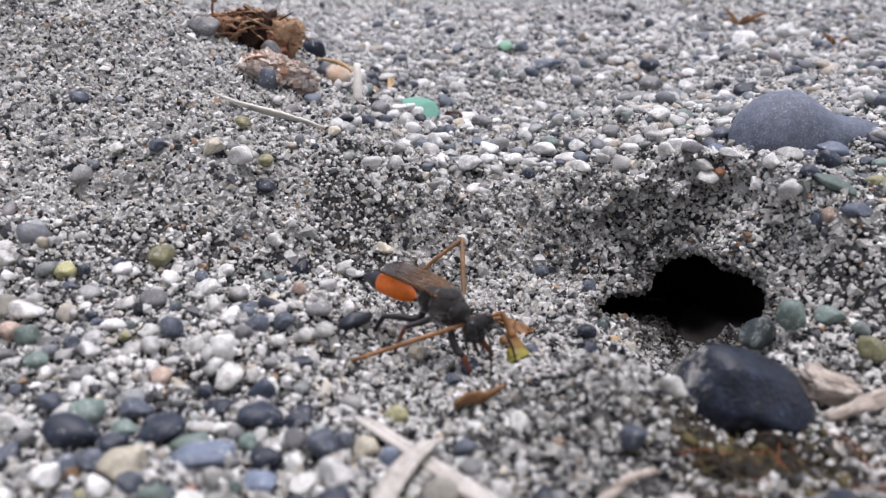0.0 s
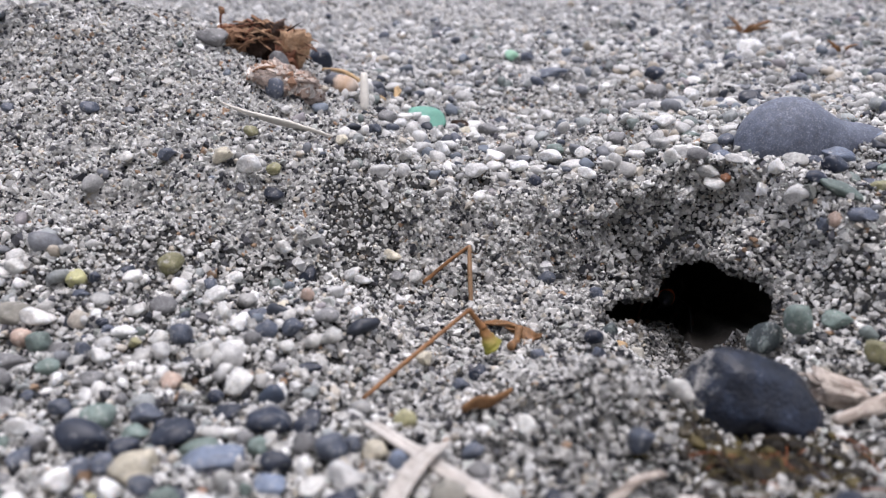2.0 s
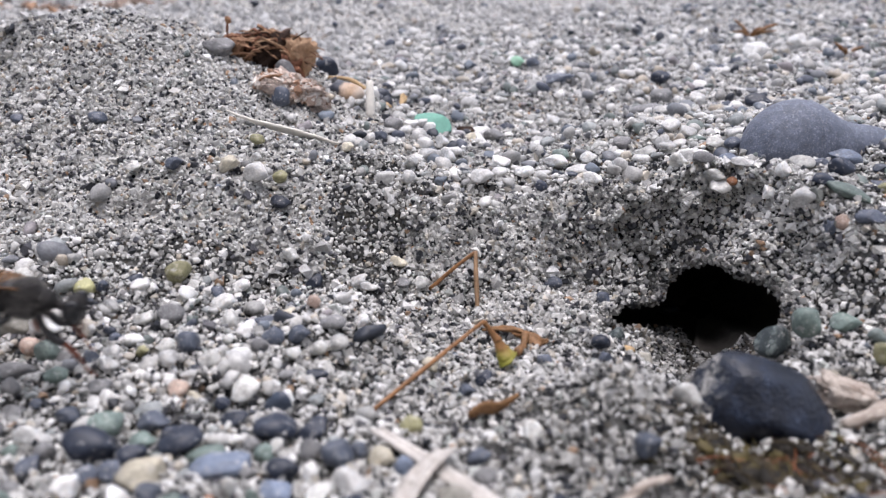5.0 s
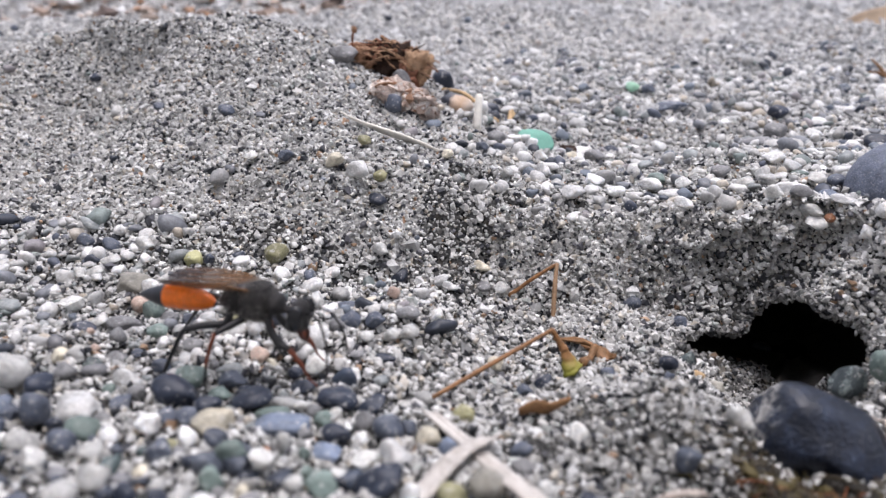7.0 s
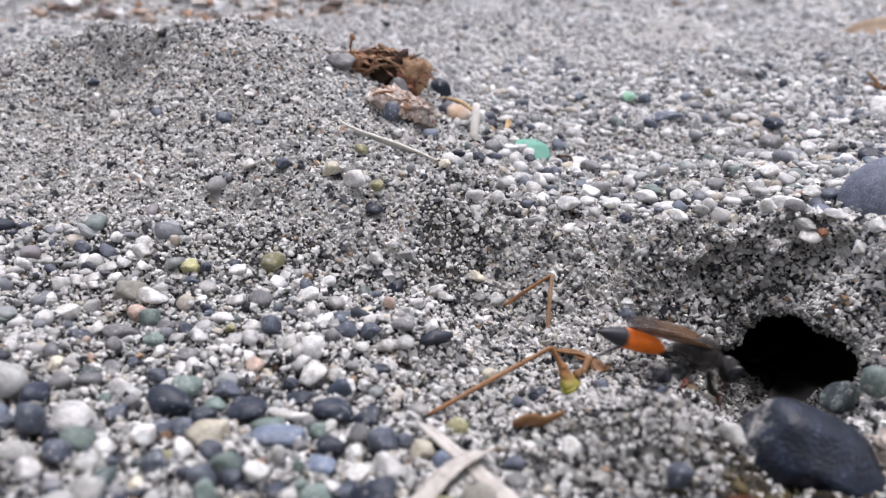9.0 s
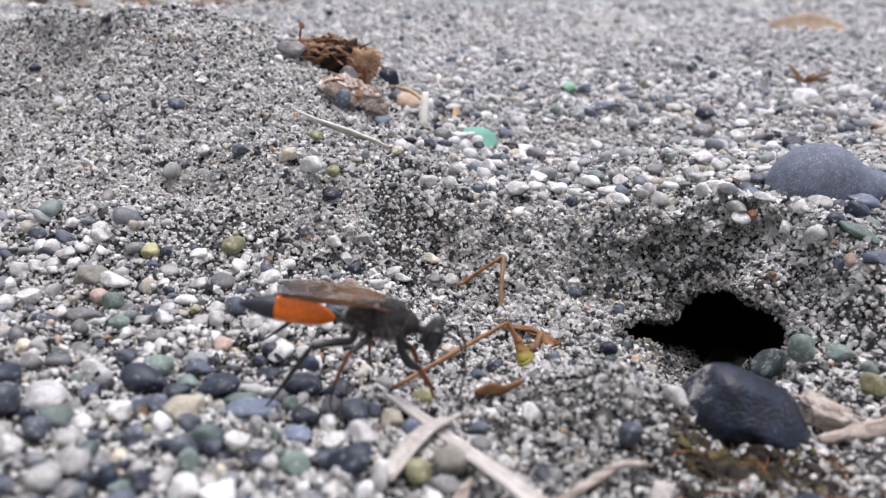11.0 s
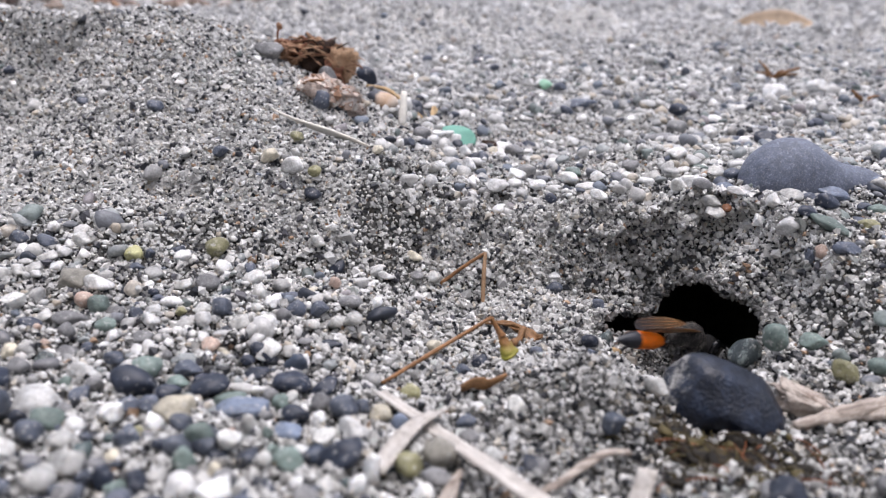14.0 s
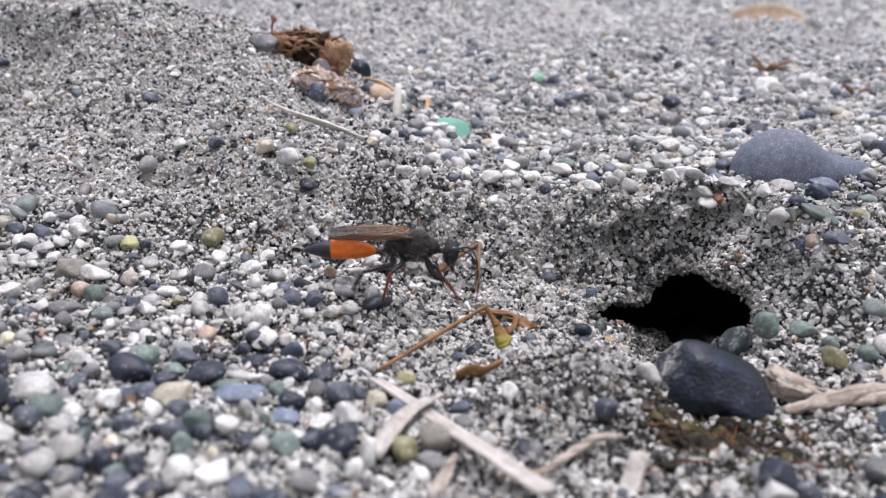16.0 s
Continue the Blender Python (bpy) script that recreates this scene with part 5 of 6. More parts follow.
def build_wasp():
    """A thread-waisted digger wasp; its space has the thorax at the origin and the head ahead on +x."""
    wasp = tagged(empty("digger_wasp", 0, 0, 20), "black and orange thread-waisted digger wasp with amber wings", "wasp")
    rng = np.random.default_rng(4)

    def fur(name, n, centre, half, length, parent, label):
        """Short hairs standing on an egg-shaped part."""
        d = rng.normal(size=(n, 3))
        d /= np.linalg.norm(d, axis=1)[:, None]
        root = np.array(centre) + d * half * 0.96
        tip = root + d * rng.uniform(0.4, 1.0, (n, 1)) * length + (-0.15, 0, 0.05) + rng.normal(0, 0.1, (n, 3))
        hair = np.stack([root + (0.045, 0, 0), root - (0.045, 0, 0), tip], 1).reshape(-1, 3)
        part(name, mesh_from(name, hair, np.arange(3 * n).reshape(-1, 3), M_HAIR), parent, label)

    part("thorax", tube("thorax", [(-1.3, 0, 0.1, 0.9), (-0.9, 0, 0.1, 1.65), (-0.1, 0, 0.0, 2.1), (1.1, 0, 0.1, 2.25), (2.1, 0, 0.2, 2.0), (2.7, 0, 0.25, 1.4), (3.0, 0, 0.2, 0.7)], M_DUSTY, 28, 40, 0.03, 1.06), wasp, "dusty black hairy thorax")
    part("collar", tube("collar", [(2.3, 0, 0.0, 0.9), (2.7, 0, -0.05, 1.5), (3.3, 0, -0.15, 1.45), (3.8, 0, -0.35, 0.95), (4.3, 0, -0.55, 0.5), (5.0, 0, -0.7, 0.45)], M_DUSTY, 22, 26, 0.03, 0.95), wasp, "black collar and thin neck")
    part("hind_thorax", tube("hind_thorax", [(-4.15, 0, -0.6, 0.3), (-3.8, 0, -0.5, 0.85), (-3.1, 0, -0.25, 1.4), (-2.1, 0, 0.0, 1.75), (-1.1, 0, 0.05, 1.75), (-0.6, 0, 0.1, 1.2)], M_DUSTY, 24, 30, 0.04, 1.0), wasp, "dull black rear of the thorax")
    part("shoulder_plate", lumpy("shoulder_plate", 1.5, 1.5, 0.7, M_DUSTY, 2.2, 0.12, 0.08, 1, BALL3), wasp).location = (1.1 * MM, 0, 1.85 * MM)
    part("back_plate", lumpy("back_plate", 0.75, 1.1, 0.5, M_BLACK, 4.2, 0.1, 0.05, 1, BALL3), wasp).location = (-0.75 * MM, 0, 1.65 * MM)
    fur("fur", 1500, (0.9, 0, 0.12), (2.35, 2.25, 2.45), 0.6, wasp, "sparse short grey hairs")
    fur("fur", 800, (-2.3, 0, -0.1), (1.95, 1.8, 1.85), 0.55, wasp, "sparse short grey hairs")
    part("waist", tube("waist", [(-3.9, 0, -0.6, 0.36), (-4.5, 0, -0.85, 0.24), (-5.1, 0, -0.95, 0.24), (-5.8, 0, -0.9, 0.4)], M_BLACK, 10, 14), wasp, "thin black waist")
    for pts, mat, words in (
            ([(-5.35, 0, -0.92, 0.25), (-5.6, 0, -0.85, 0.5), (-6.3, 0, -0.72, 0.9), (-7.4, 0, -0.62, 1.22), (-8.8, 0, -0.55, 1.42)], M_ORANGE, "bright orange front segment of the abdomen"),
            ([(-8.5, 0, -0.55, 1.30), (-8.7, 0, -0.55, 1.38), (-9.9, 0, -0.55, 1.44), (-11.2, 0, -0.56, 1.44), (-12.0, 0, -0.58, 1.41)], M_ORANGE, "orange middle segment of the abdomen"),
            ([(-11.7, 0, -0.58, 1.31), (-11.95, 0, -0.58, 1.35), (-12.8, 0, -0.6, 1.30), (-13.7, 0, -0.62, 1.13)], M_GASTER, "slate-black rear segment of the abdomen"),
            ([(-13.5, 0, -0.62, 1.06), (-13.7, 0, -0.62, 1.07), (-14.7, 0, -0.66, 0.8), (-15.7, 0, -0.72, 0.42), (-16.3, 0, -0.76, 0.08)], M_GASTER, "slate-black pointed abdomen tip")):
        part("abdomen_segment", tube("abdomen_segment", pts, mat, 26, 24, 0.008, 1.04), wasp, words)
    head = part("head", lumpy("head", 1.2, 1.75, 1.8, M_DUSTY, 1.2, 0.05, 0.03, 1, BALL3), wasp, "broad black head")
    head.location = (5.95 * MM, 0, -0.95 * MM)
    head.rotation_euler = (0, radians(16), 0)
    part("face", lumpy("face", 0.7, 0.95, 0.8, M_DUSTY, 3.2, 0.1, 0.05, 1, BALL3), head).location = (0.55 * MM, 0, -1.25 * MM)
    fur("face_hair", 220, (0.5, 0, -0.5), (0.75, 1.2, 1.3), 0.4, head, "silvery hairs on the face")
    wings = []
    for side in (-1, 1):
        eye = part("eye", lumpy("eye", 0.98, 0.78, 1.65, M_EYE, 0.4, 0.0, 0.0, 1, BALL3), head, "large glossy black eye")
        eye.location = (0.2 * MM, side * 1.4 * MM, 0.1 * MM)
        part("mandible", tube("mandible", [(0.6, side * 0.7, -1.6, 0.3), (1.1, side * 0.65, -2.4, 0.25), (1.45, side * 0.1, -3.0, 0.08)], M_DARK_RED, 8, 8), head, "dark red curved mandible")
        antenna = [(0.9, side * 0.45, 0.5, 0.2), (1.7, side * 0.7, 1.1, 0.14), (3.1, side * 1.3, 0.9, 0.15), (4.6, side * 1.9, -1.0, 0.14), (5.4, side * 2.4, -3.6, 0.12), (5.6, side * 2.7, -5.4, 0.07)]
        part("antenna", tube("antenna", antenna, M_BLACK, 7, 26, 0.05), head, "long curved black antenna")
        root = (0.9, side * 1.3, 1.85)
        at = lambda x, y, z, *more: (x - root[0], side * y - root[1], z - root[2], *more)
        wing = part("wing", ribbon("wing", [at(0.9, 1.3, 1.85, 0.3, 0), at(-1.8, 1.4, 2.0, 0.8, side * 42), at(-5.4, 1.2, 1.75, 1.3, side * 42), at(-9.2, 1.05, 1.55, 1.4, side * 40), at(-11.4, 0.85, 1.45, 1.0, side * 36), at(-12.3, 0.75, 1.4, 0.35, side * 34)], M_WING, 0.03, 26, 0.12), wasp, "folded smoky amber wing")
        wing.location = [v * MM for v in root]
        wings.append((wing, side))
        for off, end in ((0.85, -10.6), (0.35, -11.6), (-0.15, -10.9), (-0.6, -9.4)):
            vein = [at(0.7, 1.3 + 0.1 * off, 1.9 + 0.1 * off, 0.07), at(-1.8, 1.4 + 0.55 * off, 2.06 + 0.5 * off, 0.06), at(-5.4, 1.2 + 0.9 * off, 1.82 + 0.8 * off, 0.05), at(end, 1.05 + 0.8 * off, 1.6 + 0.75 * off, 0.03)]
            part("vein", tube("vein", vein, M_STEM, 5, 14), wing, "brown wing vein")
    legs = []
    layout = {
        "fore_leg": ((2.3, 0.9, -1.4), M_RED, [(0, 0, 0, 0.5), (0.2, 0.6, -1.3, 0.46), (1.1, 1.2, -2.8, 0.55), (2.3, 1.6, -3.4, 0.33)], [(2.3, 1.6, -3.4, 0.34), (3.0, 1.9, -4.6, 0.33), (3.6, 2.1, -5.7, 0.22)], [(3.6, 2.1, -5.7, 0.17), (4.0, 2.3, -7.0, 0.13), (4.8, 2.5, -8.0, 0.09)]),
        "middle_leg": ((-0.9, 1.1, -1.7), M_RED, [(0, 0, 0, 0.5), (-0.5, 1.5, -0.6, 0.42), (-1.2, 3.2, -1.2, 0.3)], [(-1.2, 3.2, -1.2, 0.3), (-1.5, 3.8, -3.2, 0.25), (-1.7, 4.2, -5.2, 0.2)], [(-1.7, 4.2, -5.2, 0.16), (-1.6, 4.5, -6.8, 0.13), (-1.1, 4.8, -7.8, 0.09)]),
        "hind_leg": ((-2.6, 1.0, -1.2), M_BLACK, [(0, 0, 0, 0.5), (-0.7, 0.7, -1.0, 0.46), (-2.8, 1.6, -0.6, 0.48), (-5.0, 2.4, -0.5, 0.3)], [(-5.0, 2.4, -0.5, 0.32), (-7.0, 3.0, -3.1, 0.28), (-8.9, 3.5, -5.8, 0.2)], [(-8.9, 3.5, -5.8, 0.15), (-10.3, 3.9, -7.5, 0.11), (-11.6, 4.2, -8.4, 0.07)]),
    }
    for name, (hip, shin, femur, tibia, foot) in layout.items():
        for side in (-1, 1):
            flip = lambda pts: [(x, side * y, z, r) for x, y, z, r in pts]
            leg = part(name, tube(name, flip(femur), M_BLACK, 10, 14), wasp, "black and rust-red jointed leg")
            hip_m = tuple(v * MM for v in (hip[0], side * hip[1], hip[2]))
            leg.location = hip_m
            part("tibia", tube("tibia", flip(tibia), shin, 8, 12, 0.1), leg)
            part("foot", tube("foot", flip(foot), shin if name == "fore_leg" else M_BLACK, 6, 12, 0.14), leg)
            end = tibia[-1]
            part("spur", tube("spur", flip([(end[0], end[1], end[2], 0.07), (end[0] + 0.35, end[1] + 0.25, end[2] - 0.75, 0.02)]), M_BLACK, 5, 5), leg)
            legs.append((leg, side, name))
    # the whole animal is a little under 23 mm long
    k = 0.955
    for ob in wasp.children_recursive:
        ob.data.transform(Matrix.Scale(k, 4))
        ob.location = ob.location * k
    return wasp, [(leg, leg.location[:], side, name) for leg, side, name in legs], [(wing, wing.location[:], side) for wing, side in wings]


# seconds, place in millimetres, heading and lift of the head in degrees
WASP_PATH = [
    (0, 1.4, 82.1, -0.8, -47, 4),
    (0.2, 1.2, 85.1, -1.5, -54, 6),
    (0.4, 1.9, 91.8, -1.8, -3, -1),
    (0.6, 3.4, 87.6, -1.4, -4, -3),
    (0.8, 7.2, 91.6, -4.3, 1, 3),
    (1, 17.4, 87.9, -3.3, -1, 0),
    (1.1, 20.4, 88.8, -4.4, 0, 1),
    (1.2, 31.4, 97.1, -10.6, 25, -11),
    (1.3, 35.5, 94.0, -9.8, 28, -15),
    (1.4, 37.0, 97.5, -10.8, 40, -20),
    (1.5, 38.5, 103.0, -12.5, 52, -22),
    (1.6, 40.0, 112.0, -15.0, 62, -22),
    (1.8, 41.5, 120.0, -18.0, 68, -20),
    (2.2, 42.0, 126.0, -19.5, 70, -20),
    (3.9, 42.0, 126.0, -19.5, 70, -20),
    (4.2, 36.0, 104.0, -11.0, 45, -20),
    (4.4, 24.0, 90.0, -5.0, 10, -10),
    (4.7, -10.0, 86.0, -1.0, 5, -4),
    (5, -46.4, 74.3, 5.9, 2, -4),
    (5.3, -61.2, 72.3, 6.0, 2, -3),
    (5.55, -57.6, 71.6, 6.0, 1, -3),
    (5.8, -45.7, 70.2, 6.1, -1, -3),
    (6, -53.5, 75.1, 5.9, -2, -6),
    (6.2, -50.6, 74.0, 5.9, 0, -6),
    (6.4, -48.2, 74.3, 6.0, 3, -4),
    (6.5, -44.6, 71.9, 6.0, 3, -4),
    (6.6, -37.3, 67.1, 6.3, 4, -4),
    (6.8, -36.3, 69.2, 6.1, 2, -15),
    (7, -27.4, 66.3, 6.1, -10, 5),
    (7.2, -26.7, 66.5, 6.4, -12, -4),
    (7.4, -22.3, 64.9, 6.5, -12, 3),
    (7.6, -21.9, 66.4, 6.3, -12, 1),
    (7.8, -10.5, 64.1, 6.4, -2, -3),
    (8, -2.8, 71.7, 4.7, 16, 8),
    (8.1, 0.1, 73.6, 4.3, 13, 1),
    (8.2, -2.6, 76.3, 3.7, 16, 9),
    (8.3, -1.6, 73.2, 4.4, 14, 5),
    (8.4, 0.3, 75.8, 3.7, 16, 9),
    (8.5, 4.9, 77.7, 3.4, 14, 5),
    (8.6, 14.3, 92.0, -3.0, 10, -2),
    (8.7, 17.3, 88.4, -2.4, 8, -6),
    (8.8, 14.4, 91.4, -2.9, 7, -9),
    (8.9, 16.7, 90.2, -2.7, 3, -16),
    (9, 25.4, 92.4, -6.4, 20, -19),
    (9.1, 35.1, 96.5, -10.0, 20, -13),
    (9.2, 39.0, 104.0, -13.2, 56, -22),
    (9.35, 41.0, 115.0, -16.5, 66, -20),
    (9.6, 42.0, 126.0, -19.5, 70, -20),
    (10.2, 42.0, 126.0, -19.5, 70, -20),
    (10.4, 36.0, 104.0, -11.0, 50, -22),
    (10.55, 25.0, 90.0, -5.0, 15, -12),
    (10.75, 5.0, 86.0, -2.5, 5, -3),
    (10.9, -8.3, 63.3, 6.4, 3, -5),
    (11.1, -8.3, 63.2, 6.4, 3, -5),
    (11.4, 8.0, 88.0, -3.0, 6, -3),
    (11.6, 22.0, 88.0, -4.5, 10, -8),
    (11.8, 35.9, 92.6, -10.1, 24, -20),
    (11.9, 39.0, 105.0, -13.5, 56, -22),
    (12, 42.0, 124.0, -19.0, 70, -20),
    (12.2, 42.0, 126.0, -19.5, 70, -20),
    (12.5, 42.0, 124.0, -19.0, 70, -20),
    (12.7, 38.5, 103.0, -12.5, 52, -24),
    (12.8, 35.4, 95.6, -10.2, 24, -33),
    (12.9, 33.9, 94.1, -10.4, 25, -32),
    (13, 27.3, 90.4, -7.0, 28, -22),
    (13.1, 22.4, 85.8, -2.5, -3, -15),
    (13.2, 13.1, 87.5, -2.8, 1, -4),
    (13.3, 4.7, 81.4, 1.0, 5, 5),
    (13.4, -1.4, 85.6, 1.6, 12, 21),
    (13.5, 4.0, 87.6, 0.5, 6, 8),
    (13.6, 5.9, 84.4, 0.3, 0, -5),
    (13.7, 3.4, 91.6, -0.0, 3, 1),
    (13.8, 14.0, 88.6, -1.9, 0, -6),
    (13.9, 24.0, 88.0, -5.1, 0, -5),
    (14, 37.2, 97.5, -11.2, 34, -15),
    (14.1, 39.0, 105.0, -13.5, 56, -22),
    (14.2, 41.0, 116.0, -17.0, 66, -20),
    (14.4, 42.0, 126.0, -19.5, 70, -20),
    (14.8, 42.0, 126.0, -19.5, 70, -20),
    (15, 40.5, 110.0, -15.5, 62, -24),
    (15.1, 37.9, 87.8, -7.6, 29, -30),
    (15.2, 35.0, 90.1, -8.9, 25, -41),
    (15.3, 29.1, 87.7, -6.3, 20, -36),
    (15.4, 26.9, 86.1, -4.3, 24, -41),
    (15.5, 22.5, 85.6, -2.7, -3, -11),
    (15.6, 15.4, 84.3, -0.3, -6, -17),
    (15.7, 4.2, 87.8, 0.5, 1, -3),
    (15.8, -4.0, 84.9, 2.6, 3, 3),
    (15.9, -8.2, 86.2, 4.5, 3, 2),
    (16, -5.5, 89.2, 2.7, 3, 3),
]


def motions():
    walk(wasp, [(t, pose(x * MM, y * MM, z * MM, 0, -lift, turn)) for t, x, y, z, turn, lift in WASP_PATH])
    # the legs swing in turn, three at a time
    for leg, (x, y, z), side, name in wasp_legs:
        phase = {"fore_leg": 0, "middle_leg": 1, "hind_leg": 0}[name] + (side > 0)
        rows = []
        for k in range(129):
            swing = 1 if (k + phase) % 2 else -1
            rows.append((k / 8, pose(x, y, z, 5 * side * swing, 6 * swing, side * 11 * swing)))
        walk(leg, rows)
    # the wings flick up once
    for wing, (x, y, z), side in wasp_wings:
        walk(wing, [(t, pose(x, y, z, 0, up, -side * out)) for t, up, out in ((0, 0, 0), (0.85, 0, 0), (0.97, 38, 14), (1.05, 38, 14), (1.18, 0, 0), (16, 0, 0))])
    stem_rows = [(0, (-9.0, 75.2, -4.4), -32), (0.2, (-8.3, 73.2, -4.5), -20), (0.4, (-8.2, 72.4, -4.6), -4), (0.8, (-8.2, 69.5, -4.8), 0), (4.6, (-8.2, 69.5, -4.8), 0), (5.2, (-7.6, 68.4, -5.0), -3), (8.0, (-7.6, 68.4, -5.0), -3), (8.3, (-7.2, 67.5, -5.0), -4), (16, (-7.2, 67.5, -5.0), -4)]
    walk(broken_stem, [(t, pose(x * MM, y * MM, z * MM, 0, 0, turn)) for t, (x, y, z), turn in stem_rows])
    inside, put = (43, 130, -26), (-22.7, 71.6, float(height(-22.7, 71.6)) + 0.7)
    stone_rows = [(0, inside, 0), (10.2, inside, 0), (10.4, (42, 112, -13), 10), (10.55, (32, 94, -7), 10), (10.75, (12, 86, -4), 20), (10.9, (-10, 76, -2), 30), (11.0, put, 35), (16, put, 35)]
    walk(dug_pebble, [(t, pose(x * MM, y * MM, z * MM, 0, lean, -14) @ Matrix.Identity(4)) for t, (x, y, z), lean in stone_rows])


# ---- build ----
build_ground()
build_burrow()
big_stones()
plant_bits()
litter()
broken_stem = build_twig()
wasp, wasp_legs, wasp_wings = build_wasp()
dug_pebble = new("pebble", lumpy("pebble", 1.95, 1.2, 1.05, STONE["dark"], 3.3, 0.15, 0.03, 0.8, BALL3))
tagged(dug_pebble, "smooth blue-black pebble that was dug from the burrow", "pebble", "beach pebbles")
pebble("slate", -67.8, 94.7, 1.75, 1.25, 0.98, 10)
pebble("slate", -63.7, 95.1, 1.67, 1.21, 0.89, 15)
pebble("pale", -57.3, 94.3, 1.57, 1.57, 1.41, -10)
pebble("pale", -60.7, 90.7, 1.70, 1.31, 0.87, 5)
pebble("white", -59.5, 92.1, 1.37, 1.03, 0.87, 0)
pebble("white", -55.8, 91.3, 1.02, 0.89, 0.78, 0)
pebble("yellow", -48.7, 92.5, 1.46, 1.42, 1.39, -5)
pebble("olive", -37.3, 96.2, 2.20, 1.73, 1.51, -30)
pebble("slate", -46.2, 92.6, 0.86, 0.86, 1.05, -10)
pebble("slate", -47.0, 89.8, 1.09, 0.82, 0.69, 10)
pebble("white", -35.3, 93.3, 1.38, 1.28, 1.24, -20)
pebble("white", -58.3, 88.1, 1.25, 1.10, 0.95, 0)
pebble("pale", -61.0, 87.0, 1.66, 1.28, 0.94, 0)
pebble("pale", -62.4, 85.0, 1.31, 1.18, 1.02, 0)
pebble("beige", -54.1, 84.7, 2.84, 2.29, 1.52, 0)
pebble("white", -59.8, 85.1, 0.90, 0.81, 0.59, 0)
pebble("white", -50.0, 84.2, 2.26, 1.69, 1.27, 0)
pebble("pink", -50.9, 81.4, 1.34, 1.29, 1.16, 10)
pebble("green", -48.0, 79.5, 1.55, 1.55, 1.48, 0)
pebble("grey", -35.8, 88.3, 1.83, 1.54, 1.38, 5)
pebble("pale", -38.8, 87.3, 1.65, 1.21, 1.03, 0)
pebble("white", -43.7, 86.0, 0.90, 0.82, 0.60, 0)
pebble("dark", -42.6, 84.8, 0.89, 0.71, 0.59, 0)
pebble("slate", -41.3, 83.5, 0.88, 0.75, 0.67, 0)
pebble("white", -40.8, 80.6, 1.25, 1.25, 1.07, 5)
pebble("slate", -42.6, 78.7, 1.16, 1.13, 1.06, 0)
pebble("olive", -36.7, 80.1, 0.86, 0.83, 0.81, 0)
pebble("white", -39.5, 76.8, 1.29, 1.23, 1.05, -10)
pebble("white", -32.3, 76.5, 1.35, 1.16, 1.21, -15)
pebble("pale", -34.5, 81.7, 1.34, 1.22, 1.00, 0)
pebble("slate", -31.3, 80.6, 1.56, 1.48, 1.48, 0)
pebble("grey", -50.5, 76.4, 2.50, 1.63, 1.05, -5)
pebble("dark", -54.3, 73.4, 1.69, 1.32, 0.87, 0)
pebble("pale", -54.2, 76.9, 1.45, 1.31, 0.97, 0)
pebble("pink", -52.4, 72.2, 0.51, 0.47, 0.48, 0)
pebble("grey", -45.5, 79.0, 1.31, 1.18, 0.98, 0)
pebble("green", -44.6, 74.6, 1.49, 1.17, 0.96, 0)
pebble("white", -42.9, 72.9, 0.95, 0.95, 0.90, 0)
pebble("grey", -46.7, 68.4, 1.33, 1.22, 1.00, 0)
pebble("slate", -45.1, 70.2, 0.86, 0.73, 0.70, 0)
pebble("pink", -49.6, 68.6, 0.70, 0.70, 0.67, 0)
pebble("cream", -52.1, 66.0, 1.23, 1.14, 0.98, 0)
pebble("pink", -29.8, 72.0, 1.23, 1.20, 1.09, 0)
pebble("cream", -27.7, 71.2, 0.93, 0.78, 0.54, 0)
pebble("white", -35.2, 71.8, 0.72, 0.62, 0.55, 0)
pebble("pale", -58.7, 77.9, 1.77, 1.44, 0.98, 0)
pebble("slate", -32.0, 95.7, 1.23, 1.20, 0.99, 0)
pebble("white", -29.6, 99.2, 1.63, 1.22, 1.01, -5)
pebble("white", -30.5, 93.1, 1.90, 1.64, 1.16, -10)
pebble("pale", -27.8, 87.4, 1.40, 1.40, 1.72, -20)
pebble("slate", -23.9, 88.5, 1.83, 1.38, 0.95, -10)
pebble("dark", -26.2, 87.8, 0.99, 0.86, 0.86, 0)
pebble("pale", -27.4, 77.2, 1.51, 1.46, 1.29, 20)
pebble("pale", -26.6, 81.1, 0.94, 0.88, 0.89, 0)
pebble("white", -24.5, 82.1, 1.26, 1.12, 0.83, 10)
pebble("slate", -21.0, 81.5, 1.49, 1.38, 1.41, 0)
pebble("slate", -17.9, 82.1, 1.41, 1.39, 1.34, 0)
pebble("grey", -22.1, 78.9, 1.07, 1.00, 0.97, 20)
pebble("cream", -21.0, 90.7, 1.69, 1.40, 1.05, -15)
pebble("pink", -17.3, 89.2, 1.08, 0.99, 1.03, 0)
pebble("dark", -19.2, 101.5, 1.29, 1.29, 1.60, 0)
pebble("pale", -22.9, 104.3, 1.41, 1.38, 1.23, 0)
pebble("grey", -14.2, 84.6, 1.68, 1.45, 1.08, 0)
pebble("pale", -15.5, 80.2, 1.31, 1.28, 1.22, 0)
pebble("pale", -13.2, 80.2, 1.62, 1.54, 1.22, -5)
pebble("pale", -18.3, 78.5, 1.30, 1.10, 1.05, 0)
pebble("white", -12.9, 102.5, 1.30, 1.30, 1.23, 0)
pebble("white", -11.1, 101.2, 1.38, 1.00, 0.75, 0)
pebble("white", -10.5, 87.2, 1.07, 1.07, 1.01, 0)
pebble("cream", -7.0, 106.5, 1.43, 1.23, 0.97, 0)
pebble("grey", -6.4, 104.0, 1.32, 1.06, 0.77, 0)
